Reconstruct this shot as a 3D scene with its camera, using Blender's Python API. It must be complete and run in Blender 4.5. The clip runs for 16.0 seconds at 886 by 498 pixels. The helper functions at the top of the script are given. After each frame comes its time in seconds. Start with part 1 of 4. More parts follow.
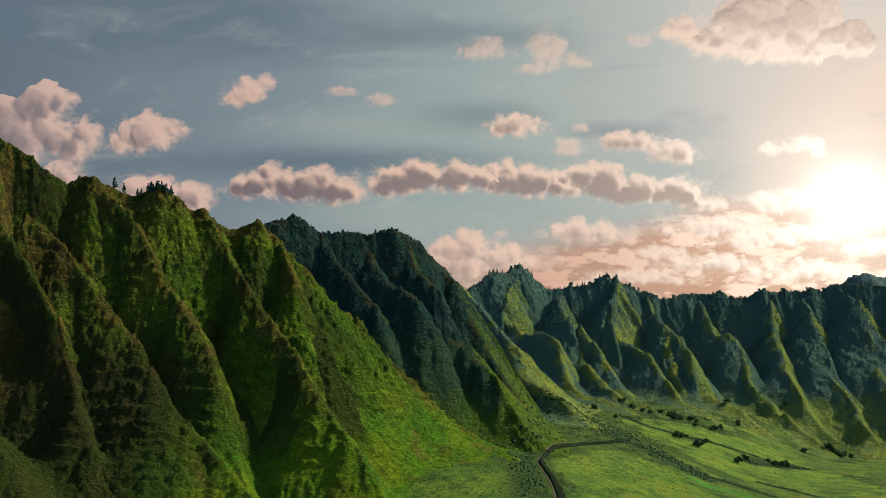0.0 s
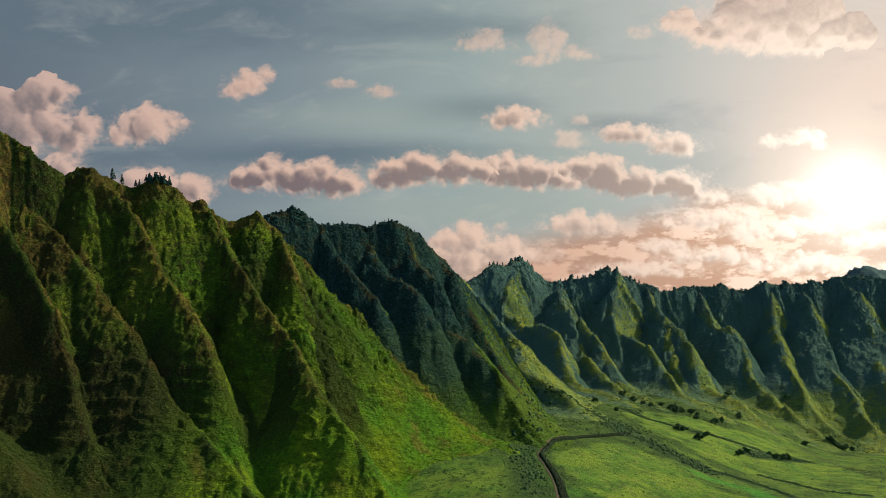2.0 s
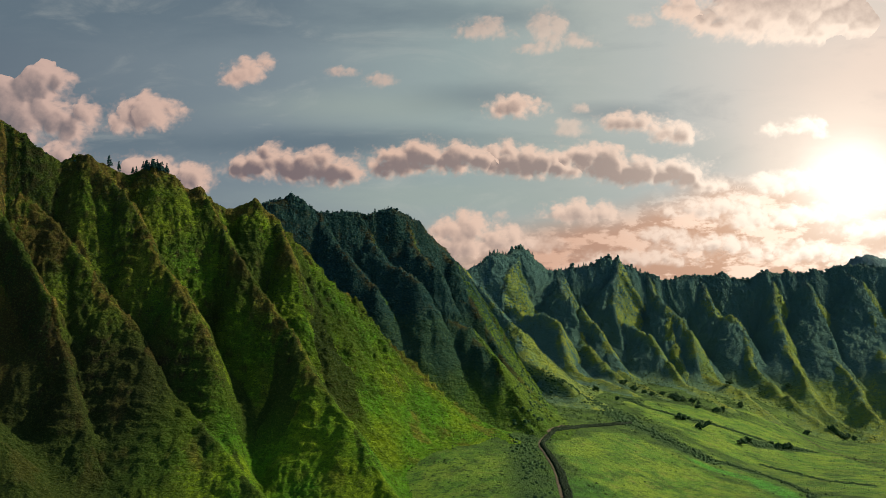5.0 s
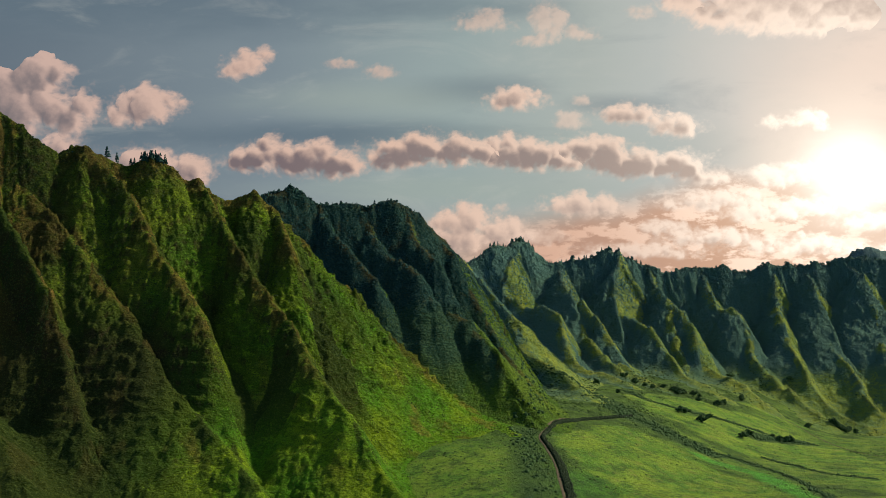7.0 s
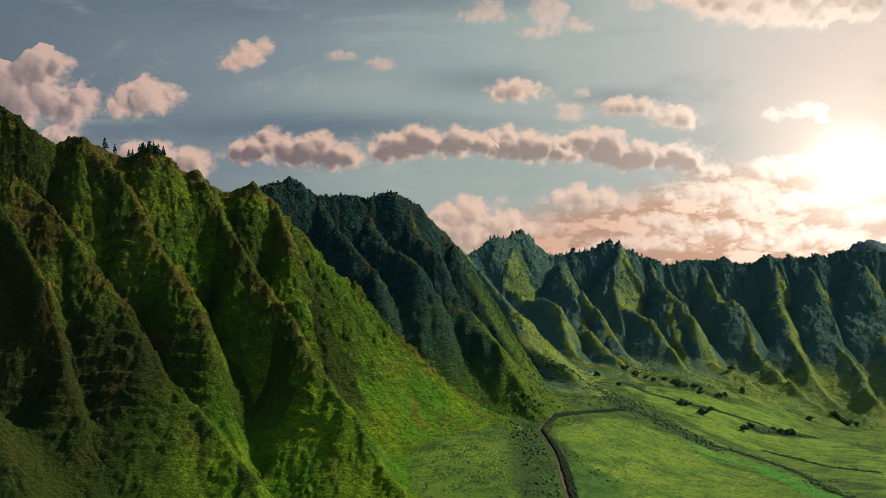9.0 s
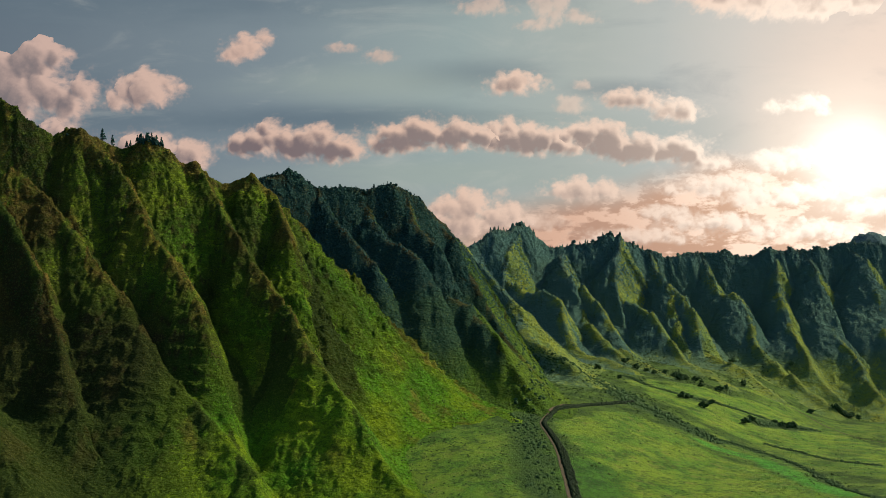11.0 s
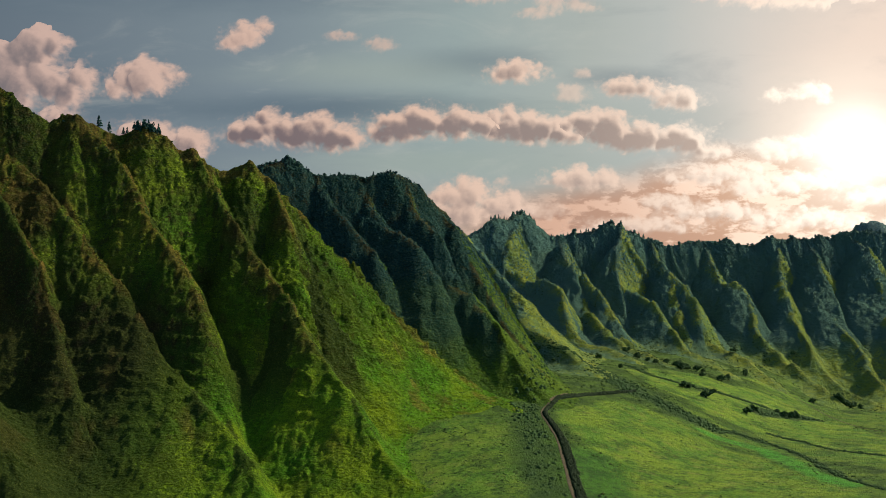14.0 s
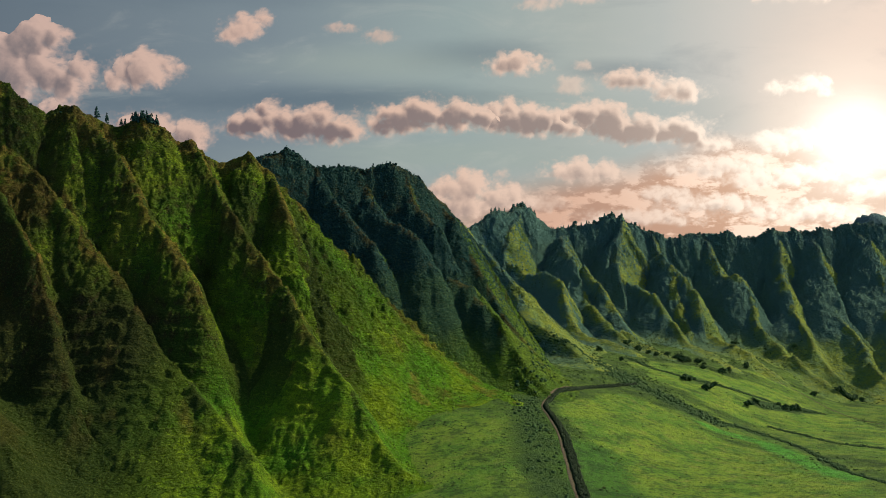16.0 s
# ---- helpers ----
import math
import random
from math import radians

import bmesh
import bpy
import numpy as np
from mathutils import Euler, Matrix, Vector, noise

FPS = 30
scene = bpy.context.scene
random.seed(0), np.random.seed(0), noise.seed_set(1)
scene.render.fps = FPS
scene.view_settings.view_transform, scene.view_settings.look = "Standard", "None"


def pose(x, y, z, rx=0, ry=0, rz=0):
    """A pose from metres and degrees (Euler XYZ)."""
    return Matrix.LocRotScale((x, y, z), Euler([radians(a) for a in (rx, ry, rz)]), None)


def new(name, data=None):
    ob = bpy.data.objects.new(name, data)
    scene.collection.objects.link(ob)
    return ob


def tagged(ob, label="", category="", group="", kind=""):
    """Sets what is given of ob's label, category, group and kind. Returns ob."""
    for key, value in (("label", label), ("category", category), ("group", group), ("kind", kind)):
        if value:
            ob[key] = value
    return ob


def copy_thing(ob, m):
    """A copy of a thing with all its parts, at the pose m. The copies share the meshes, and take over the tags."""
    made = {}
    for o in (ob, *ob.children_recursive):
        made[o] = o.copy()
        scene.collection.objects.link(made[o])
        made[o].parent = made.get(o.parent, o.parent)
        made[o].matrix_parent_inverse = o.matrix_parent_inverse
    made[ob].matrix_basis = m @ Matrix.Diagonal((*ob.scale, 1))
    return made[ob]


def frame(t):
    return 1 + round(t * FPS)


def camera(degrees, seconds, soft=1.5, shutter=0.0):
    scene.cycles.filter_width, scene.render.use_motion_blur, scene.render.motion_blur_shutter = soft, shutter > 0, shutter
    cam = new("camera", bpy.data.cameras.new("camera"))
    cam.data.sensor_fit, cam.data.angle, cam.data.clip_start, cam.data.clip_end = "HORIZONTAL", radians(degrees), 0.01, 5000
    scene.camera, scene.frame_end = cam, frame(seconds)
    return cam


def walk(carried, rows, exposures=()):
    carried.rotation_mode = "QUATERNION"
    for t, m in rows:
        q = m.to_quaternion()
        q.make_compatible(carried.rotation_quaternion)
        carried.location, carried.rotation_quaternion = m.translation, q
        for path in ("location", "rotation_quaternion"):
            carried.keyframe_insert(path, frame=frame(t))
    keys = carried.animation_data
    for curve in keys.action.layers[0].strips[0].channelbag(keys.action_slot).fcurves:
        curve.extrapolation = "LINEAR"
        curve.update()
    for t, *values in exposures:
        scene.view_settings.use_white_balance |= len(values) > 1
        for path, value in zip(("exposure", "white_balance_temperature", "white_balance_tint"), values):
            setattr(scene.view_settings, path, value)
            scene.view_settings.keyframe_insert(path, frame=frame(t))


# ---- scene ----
cam = camera(42.0, 16.0, soft=0.9)
walk(cam, [
    (0.0, pose(-0.000, 0.000, 150.000, 95.0000, -0.0000, 0)),
    (1.0, pose(-0.021, 3.125, 149.900, 94.8187, -0.0075, 0)),
    (2.0, pose(-0.041, 6.250, 149.800, 94.6375, -0.0150, 0)),
    (3.0, pose(-0.062, 9.375, 149.700, 94.4562, -0.0225, 0)),
    (4.0, pose(-0.083, 12.500, 149.600, 94.2750, -0.0300, 0)),
    (5.0, pose(-0.103, 15.625, 149.500, 94.0938, -0.0375, 0)),
    (6.0, pose(-0.124, 18.750, 149.400, 93.9125, -0.0450, 0)),
    (7.0, pose(-0.144, 21.875, 149.300, 93.7313, -0.0525, 0)),
    (8.0, pose(-0.165, 25.000, 149.200, 93.5500, -0.0600, 0)),
    (9.0, pose(-0.186, 28.125, 149.100, 93.3688, -0.0675, 0)),
    (10.0, pose(-0.206, 31.250, 149.000, 93.1875, -0.0750, 0)),
    (11.0, pose(-0.227, 34.375, 148.900, 93.0062, -0.0825, 0)),
    (12.0, pose(-0.247, 37.500, 148.800, 92.8250, -0.0900, 0)),
    (13.0, pose(-0.268, 40.625, 148.700, 92.6437, -0.0975, 0)),
    (14.0, pose(-0.289, 43.750, 148.600, 92.4625, -0.1050, 0)),
    (15.0, pose(-0.309, 46.875, 148.500, 92.2812, -0.1125, 0)),
    (16.0, pose(-0.330, 50.000, 148.400, 92.1000, -0.1200, 0)),
])

# ---- light ----
SUN_AZ, SUN_EL = 68.0, 36.5     # degrees clockwise from +y, and above the horizon
world = bpy.data.worlds.new("sky_light")
scene.world = world
world.use_nodes = True
wn = world.node_tree
sky = wn.nodes.new("ShaderNodeTexSky")
sky.sky_type, sky.sun_disc = "NISHITA", False
sky.ozone_density = 2.5
sky.sun_elevation, sky.sun_rotation = radians(SUN_EL), radians(SUN_AZ)
wn.links.new(sky.outputs[0], wn.nodes["Background"].inputs[0])
wn.nodes["Background"].inputs[1].default_value = 0.108
sun_data = bpy.data.lights.new("sun", "SUN")
sun_data.energy, sun_data.angle, sun_data.color = 4.8, radians(0.6), (1.0, 0.87, 0.62)
sun = new("sun", sun_data)
_a, _e = radians(SUN_AZ), radians(SUN_EL)
sun_way = Vector((math.sin(_a) * math.cos(_e), math.cos(_a) * math.cos(_e), math.sin(_e)))
sun.rotation_euler = sun_way.to_track_quat("Z", "Y").to_euler()
scene.view_settings.exposure = 0.4


# ---- noise on arrays ----
def _hash(i, j, seed):
    h = (i.astype(np.int64) * 374761393 + j.astype(np.int64) * 668265263 + seed * 974634777) & 0xFFFFFFFF
    h = ((h ^ (h >> 13)) * 1274126177) & 0xFFFFFFFF
    return ((h ^ (h >> 16)) & 0xFFFFFF) / float(0xFFFFFF)


def vnoise(x, y, seed=0):
    """Smooth noise from -1 to 1 with cells of size 1."""
    i, j = np.floor(x), np.floor(y)
    fx, fy = x - i, y - j
    fx, fy = fx * fx * (3 - 2 * fx), fy * fy * (3 - 2 * fy)
    a, b = _hash(i, j, seed), _hash(i + 1, j, seed)
    c, d = _hash(i, j + 1, seed), _hash(i + 1, j + 1, seed)
    return 2 * ((a * (1 - fx) + b * fx) * (1 - fy) + (c * (1 - fx) + d * fx) * fy) - 1


def fbm(x, y, octaves=4, seed=0):
    total, amp, norm = 0, 1.0, 0.0
    for k in range(octaves):
        total = total + amp * vnoise(x * 2 ** k + 17.3 * k, y * 2 ** k - 9.1 * k, seed + k)
        norm += amp
        amp *= 0.5
    return total / norm


def smooth(a, b, x):
    u = np.clip((x - a) / (b - a), 0, 1)
    return u * u * (3 - 2 * u)


# ---- materials ----
class Nodes:
    """Short-hand for node materials."""

    def __init__(self, name):
        self.mat = bpy.data.materials.new(name)
        self.mat.use_nodes = True
        self.tree = self.mat.node_tree
        self.bsdf = self.tree.nodes.get("Principled BSDF")
        self.out = self.tree.nodes.get("Material Output")

    def add(self, kind, **inputs):
        n = self.tree.nodes.new(kind)
        for k, v in inputs.items():
            self.put(n.inputs[int(k[1:]) if k[0] == "i" and k[1:].isdigit() else k.replace("_", " ")], v)
        return n

    def put(self, socket, v):
        if isinstance(v, bpy.types.NodeSocket):
            self.tree.links.new(v, socket)
        else:
            socket.default_value = v

    def math(self, op, a, b=0.0, clamp=False):
        n = self.tree.nodes.new("ShaderNodeMath")
        n.operation, n.use_clamp = op, clamp
        self.put(n.inputs[0], a), self.put(n.inputs[1], b)
        return n.outputs[0]

    def noise(self, scale, detail=4.0, rough=0.6, vec=None, distortion=0.0):
        n = self.add("ShaderNodeTexNoise", Scale=scale, Detail=detail, Roughness=rough, Distortion=distortion)
        self.put(n.inputs["Vector"], vec if vec is not None else self.coords())
        return n.outputs[0]

    def coords(self, which="Object"):
        return self.add("ShaderNodeTexCoord").outputs[which]

    def ramp(self, fac, stops, mode="LINEAR"):
        n = self.add("ShaderNodeValToRGB", Fac=fac)
        el = n.color_ramp.elements
        n.color_ramp.interpolation = mode
        while len(el) < len(stops):
            el.new(0.5)
        for e, (p, c) in zip(el, stops):
            e.position = p
            e.color = (*c, 1) if not isinstance(c, float) else (c, c, c, 1)
        return n.outputs[0]

    def mix(self, fac, a, b, mode="MIX"):
        n = self.tree.nodes.new("ShaderNodeMix")
        n.data_type, n.blend_type = "RGBA", mode
        self.put(n.inputs[0], fac)
        for s, v in ((n.inputs[6], a), (n.inputs[7], b)):
            self.put(s, v if isinstance(v, bpy.types.NodeSocket) else (*v, 1))
        return n.outputs[2]

    def attr(self, name):
        n = self.add("ShaderNodeAttribute")
        n.attribute_name = name
        return n.outputs["Fac"]

    def step(self, a, b, x):
        n = self.tree.nodes.new("ShaderNodeMapRange")
        n.interpolation_type = "SMOOTHSTEP"
        self.put(n.inputs[0], x)
        n.inputs[1].default_value, n.inputs[2].default_value = a, b
        return n.outputs[0]

    def bump(self, height, strength, distance):
        n = self.add("ShaderNodeBump", Strength=strength, Distance=distance, Height=height)
        self.put(self.bsdf.inputs["Normal"], n.outputs[0])

    def done(self, color, rough=0.9, spec=0.2):
        self.put(self.bsdf.inputs["Base Color"], color)
        self.put(self.bsdf.inputs["Roughness"], rough)
        self.put(self.bsdf.inputs["Specular IOR Level"], spec)
        return self.mat


def slope_material(name, grass, grass2, scrub, low_scrub, dry, rock, dry_amount):
    """Mountain side: grass mottled with scrub, dry brown patches and dark rock where it is steep; the scrub attribute
    is thicker scrub, and paints shade on flanks away from the sun.
    """
    m = Nodes(name)
    up = m.add("ShaderNodeSeparateXYZ", Vector=m.add("ShaderNodeNewGeometry").outputs["Normal"]).outputs[2]
    big, mid, fine, tiny = m.noise(0.02, 5), m.noise(0.10, 6, 0.68), m.noise(0.36, 5, 0.68), m.noise(1.1, 4, 0.7)
    c = m.mix(m.step(0.35, 0.65, big), grass, grass2)
    mottle = m.math("ADD", m.math("MULTIPLY", mid, 0.5), m.math("MULTIPLY", fine, 0.5))
    streak = m.noise(0.42, 5, 0.65, m.add("ShaderNodeMapping", Vector=m.coords(), Scale=(1.0, 1.0, 0.16)).outputs[0])
    terrace = m.noise(0.42, 5, 0.68, m.add("ShaderNodeMapping", Vector=m.coords(), Rotation=(0.12, 0.2, 0), Scale=(0.24, 0.24, 1.0)).outputs[0], 1.2)
    mottle = m.math("ADD", m.math("MULTIPLY", mottle, 0.50), m.math("MULTIPLY", streak, 0.18))
    mottle = m.math("ADD", mottle, m.math("MULTIPLY", terrace, 0.32))
    mottle = m.math("ADD", mottle, m.math("MULTIPLY", m.attr("wood_shade"), 0.16))
    scrub = m.mix(m.attr("wood_shade"), low_scrub, scrub)
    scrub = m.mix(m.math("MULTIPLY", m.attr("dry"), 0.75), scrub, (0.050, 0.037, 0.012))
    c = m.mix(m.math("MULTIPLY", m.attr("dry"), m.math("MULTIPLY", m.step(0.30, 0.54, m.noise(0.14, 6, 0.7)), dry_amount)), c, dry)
    cover = m.math("ADD", m.math("MULTIPLY", m.attr("wood_shade"), 0.42), 0.60, True)
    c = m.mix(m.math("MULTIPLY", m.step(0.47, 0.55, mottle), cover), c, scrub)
    steep = m.step(0.44, 0.24, m.math("ADD", up, m.math("MULTIPLY", m.math("SUBTRACT", mid, 0.5), 0.45)))
    c = m.mix(m.math("MULTIPLY", steep, 0.7), c, rock)
    c = m.mix(m.step(0.44, 0.62, tiny), c, m.mix(0.46, c, (0.010, 0.016, 0.006)))
    c = m.mix(m.math("MULTIPLY", m.step(0.52, 0.64, m.noise(0.75, 3, 0.6)), 0.3), c, m.mix(0.4, c, (0.26, 0.28, 0.05)))
    relief = m.math("ADD", m.math("MULTIPLY", fine, 1.4), m.math("MULTIPLY", tiny, 0.4))
    m.bump(m.math("ADD", relief, m.math("ADD", m.math("MULTIPLY", mid, 2.2), m.math("MULTIPLY", terrace, 1.0))), 1.0, 2.8)
    return m.done(c, 0.95, 0.03)


GRASS, GRASS2 = (0.158, 0.245, 0.010), (0.070, 0.205, 0.010)
SCRUB, DRY, ROCK = (0.024, 0.034, 0.009), (0.190, 0.110, 0.028), (0.034, 0.023, 0.014)
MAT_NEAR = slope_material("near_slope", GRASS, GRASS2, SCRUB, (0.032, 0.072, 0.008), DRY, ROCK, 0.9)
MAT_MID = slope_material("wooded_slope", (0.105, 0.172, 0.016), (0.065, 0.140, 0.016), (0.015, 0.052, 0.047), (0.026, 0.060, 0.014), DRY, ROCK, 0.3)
# far colours are paler and bluer: aerial haze painted into grass, scrub and rock
MAT_FAR_HAZY = slope_material("far_slope_hazy", (0.235, 0.285, 0.038), (0.150, 0.225, 0.045), (0.058, 0.130, 0.116), (0.078, 0.155, 0.092), DRY, (0.055, 0.100, 0.092), 0.3)


def foliage_material(name, dark, light, warm):
    m = Nodes(name)
    r = m.add("ShaderNodeNewGeometry").outputs["Random Per Island"]
    c = m.ramp(r, [(0.0, dark), (0.55, light), (0.9, light), (1.0, warm)])
    c = m.mix(m.step(0.35, 0.65, m.noise(1.8, 4, 0.7)), c, dark)
    m.bump(m.noise(2.4, 4, 0.7), 0.8, 0.8)
    return m.done(c, 0.9, 0.1)


# blue grey here is distance haze painted into every colour of the slope
MAT_BACK_HAZY = slope_material("distant_slope_hazy", (0.13, 0.20, 0.20), (0.12, 0.19, 0.19), (0.10, 0.17, 0.17), (0.10, 0.17, 0.17), DRY, ROCK, 0.0)
MAT_SHRUB = foliage_material("shrub_leaves", (0.014, 0.027, 0.008), (0.029, 0.054, 0.010), (0.055, 0.054, 0.014))
MAT_WOOD = foliage_material("forest_leaves", (0.016, 0.052, 0.047), (0.023, 0.065, 0.052), (0.032, 0.072, 0.040))
# haze of the distance is put into these leaf colours
MAT_FARWOOD_HAZY = foliage_material("far_forest_leaves_hazy", (0.048, 0.110, 0.102), (0.074, 0.148, 0.104), (0.09, 0.15, 0.08))
MAT_VALLEYTREE = foliage_material("valley_tree_leaves", (0.024, 0.056, 0.020), (0.046, 0.095, 0.026), (0.05, 0.09, 0.025))
MAT_HEDGE = foliage_material("hedge_leaves", (0.010, 0.020, 0.009), (0.018, 0.034, 0.012), (0.030, 0.045, 0.015))
MAT_TUSSOCK = foliage_material("tussock_grass", (0.075, 0.125, 0.016), (0.15, 0.22, 0.026), (0.21, 0.21, 0.05))
MAT_FIELDSHRUB = foliage_material("field_shrub_leaves", (0.020, 0.045, 0.012), (0.045, 0.085, 0.015), (0.085, 0.12, 0.02))


def ground_material():
    """Valley floor: pasture, scrub and bright grass by the 'pasture' and 'lush' cover of the plan."""
    m = Nodes("valley_grass")
    past, lush = m.attr("pasture"), m.attr("lush")
    mid, fine, tiny = m.noise(0.06, 6, 0.68), m.noise(0.3, 6, 0.7), m.noise(1.2, 4, 0.7)
    scrub = m.mix(m.step(0.42, 0.60, mid), (0.062, 0.120, 0.014), (0.024, 0.052, 0.010))
    field = m.mix(m.step(0.38, 0.62, m.noise(0.03, 6, 0.65)), (0.190, 0.290, 0.024), (0.100, 0.226, 0.020))
    field = m.mix(m.math("MULTIPLY", m.step(0.50, 0.66, m.noise(0.09, 6, 0.72)), 0.6), field, (0.20, 0.19, 0.045))
    c = m.mix(past, scrub, field)
    c = m.mix(lush, c, (0.065, 0.330, 0.026))
    c = m.mix(m.math("MULTIPLY", m.attr("thicket"), m.step(0.30, 0.48, fine)), c, (0.022, 0.055, 0.014))
    mottle = m.math("ADD", m.math("MULTIPLY", mid, 0.4), m.math("MULTIPLY", fine, 0.6))
    c = m.mix(m.math("MULTIPLY", m.step(0.49, 0.56, mottle), 0.7), c, (0.034, 0.072, 0.014))
    c = m.mix(m.math("MULTIPLY", m.step(0.46, 0.62, tiny), 0.62), c, (0.022, 0.042, 0.010))
    m.bump(m.math("ADD", m.math("MULTIPLY", fine, 1.4), tiny), 1.0, 1.2)
    return m.done(c, 0.95, 0.1)


MAT_GROUND = ground_material()


def earth_material():
    m = Nodes("track_earth")
    c = m.mix(m.step(0.35, 0.65, m.noise(0.5, 5, 0.7)), (0.105, 0.08, 0.052), (0.06, 0.055, 0.03))
    m.bump(m.noise(3.0, 4, 0.7), 0.5, 0.2)
    return m.done(c, 0.95, 0.1)


MAT_EARTH = earth_material()


# ---- terrain ----
def floor_z(x, y):
    """Height of the valley floor: a flat bottom that rises as a fan towards the foot of the mountains."""
    q = (y - 766) - 1.9 * (40 * np.logaddexp(0, (x - 75) / 40) - 15)
    fan = 45 * np.logaddexp(0, q / 45)
    hollow = 30 * smooth(60, -110, x) * smooth(1040, 820, y)
    return 15 - hollow + 75 * (1 - np.exp(-fan / 240)) - 0.02 * 60 * np.logaddexp(0, (x - 250) / 60) * (x < 3000)


def ridges(x, y, lines, rough, steep, reach=75.0, fluting=1.0, knobs=0.0):
    """Height under a set of ridge lines: each falls off to both sides with its own slopes, runnels run down the sides.
    A line's numbers: slope to the left and right, roundness of the crest, steepness of the foot, share of the right slope that stays low down."""
    best = np.full(x.shape, -500.0)
    top = np.full(x.shape, -500.0)
    which = np.zeros(x.shape, int)
    runnel, sunny = np.zeros(x.shape), np.zeros(x.shape)
    dist = np.full(x.shape, 1e9)
    wx = x + rough * (2.2 * fbm(x / 26, y / 26, 3, 5) + knobs * 6 * fbm(x / 60, y / 60, 3, 6))
    wy = y + rough * (2.2 * fbm(x / 26, y / 26, 3, 9) + knobs * 6 * fbm(x / 60, y / 60, 3, 7))
    for n, (pts, numbers) in enumerate(lines):
        kl, kr, r, toe, ease = (*numbers, 1.0)[:5]
        run = 0.0
        own = np.full(x.shape, -500.0)
        own_f, own_d, own_s = np.zeros(x.shape), np.full(x.shape, 1e9), np.zeros(x.shape)
        for (ax, ay, az), (bx, by, bz) in zip(pts, pts[1:]):
            dx, dy = bx - ax, by - ay
            ll = dx * dx + dy * dy
            u = np.clip(((wx - ax) * dx + (wy - ay) * dy) / ll, 0, 1)
            d = np.hypot(wx - ax - u * dx, wy - ay - u * dy)
            left = (dx * (wy - ay) - dy * (wx - ax)) > 0
            s = run + u * math.sqrt(ll)
            crest = az + u * (bz - az)
            k = np.where(left, kl, kr * (ease + (1 - ease) * smooth(95, 170, crest))) * (1 + steep * (crest - 60) / 200)
            flute = (vnoise(s / 21.0 + 17 * n, np.where(left, 0.5, 7.5) + d / 90, 2) * 0.7 + vnoise(s / 9.0 + 31 * n, np.where(left, 0.5, 7.5) + d / 60, 3) * 0.5
                     + vnoise(s / 3.6 + 13 * n, d / 40, 4) * 0.28)
            e = np.sqrt(d * d + r * r) - r
            flat = toe + (0.8 - toe) * smooth(90, 190, crest)
            fall = k * (flat * e + (1 - flat) * reach * (1 - np.exp(-e / reach)))
            hump = 0 if n == 0 or not knobs else knobs * (7 * vnoise(s / 34.0 + 5 * n, s * 0, 11) + 3.5 * vnoise(s / 13.0 + 9 * n, s * 0, 12)) * smooth(0, 50, s)
            h = crest + hump - fall + rough * fluting * flute * np.minimum(d * 0.42, 8.0) * (0.10 + 0.90 * smooth(60, 150, crest - fall))
            better = h > own
            own = np.where(better, h, own)
            own_d, own_f = np.where(better, d, own_d), np.where(better, flute, own_f)
            # side of the ridge towards the sun, for painting lit and shaded flanks
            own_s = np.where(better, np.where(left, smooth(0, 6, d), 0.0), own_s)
            run += math.sqrt(ll)
        better = own > top
        top = np.where(better, own, top)
        dist, which = np.where(better, own_d, dist), np.where(better, n, which)
        runnel, sunny = np.where(better, own_f, runnel), np.where(better, own_s, sunny)
        # gullies are sharp high up and soften into aprons towards the foot
        melt = 2.0 + 9.0 * smooth(130, 55, np.maximum(own, best))
        best = np.maximum(own, best) + np.maximum(melt - np.abs(own - best), 0) ** 2 / (4 * melt)
    best = best + rough * (1 + 0.9 * steep) * (1.8 * fbm(x / 15, y / 15, 4, 21) + 2.6 * np.abs(fbm(x / 7.0, y / 7.0, 2, 33)) + 1.3 * fbm(x / 3.0, y / 3.0, 2, 36)) * smooth(0, 8, dist + 3) * (0.55 + 0.75 * smooth(85, 165, best))
    # ledges of harder rock
    for period, size, seed in ((12.0, 3.0, 41), (6.5, 1.9, 46)):
        band = (best + 14 * fbm(x / 45, y / 45, 4, seed)) / period
        ledge = np.abs(band - np.floor(band) - 0.5) * 2
        best = best + rough * min(1, 2.4 * steep) * size * (1 - 0.4 * sunny) * smooth(0.0, 0.35, fbm(x / 26, y / 26, 3, seed + 3)) * smooth(45, 95, best) * (smooth(0.55, 0.95, ledge) - 0.3)
    return best, dist, which, runnel, sunny


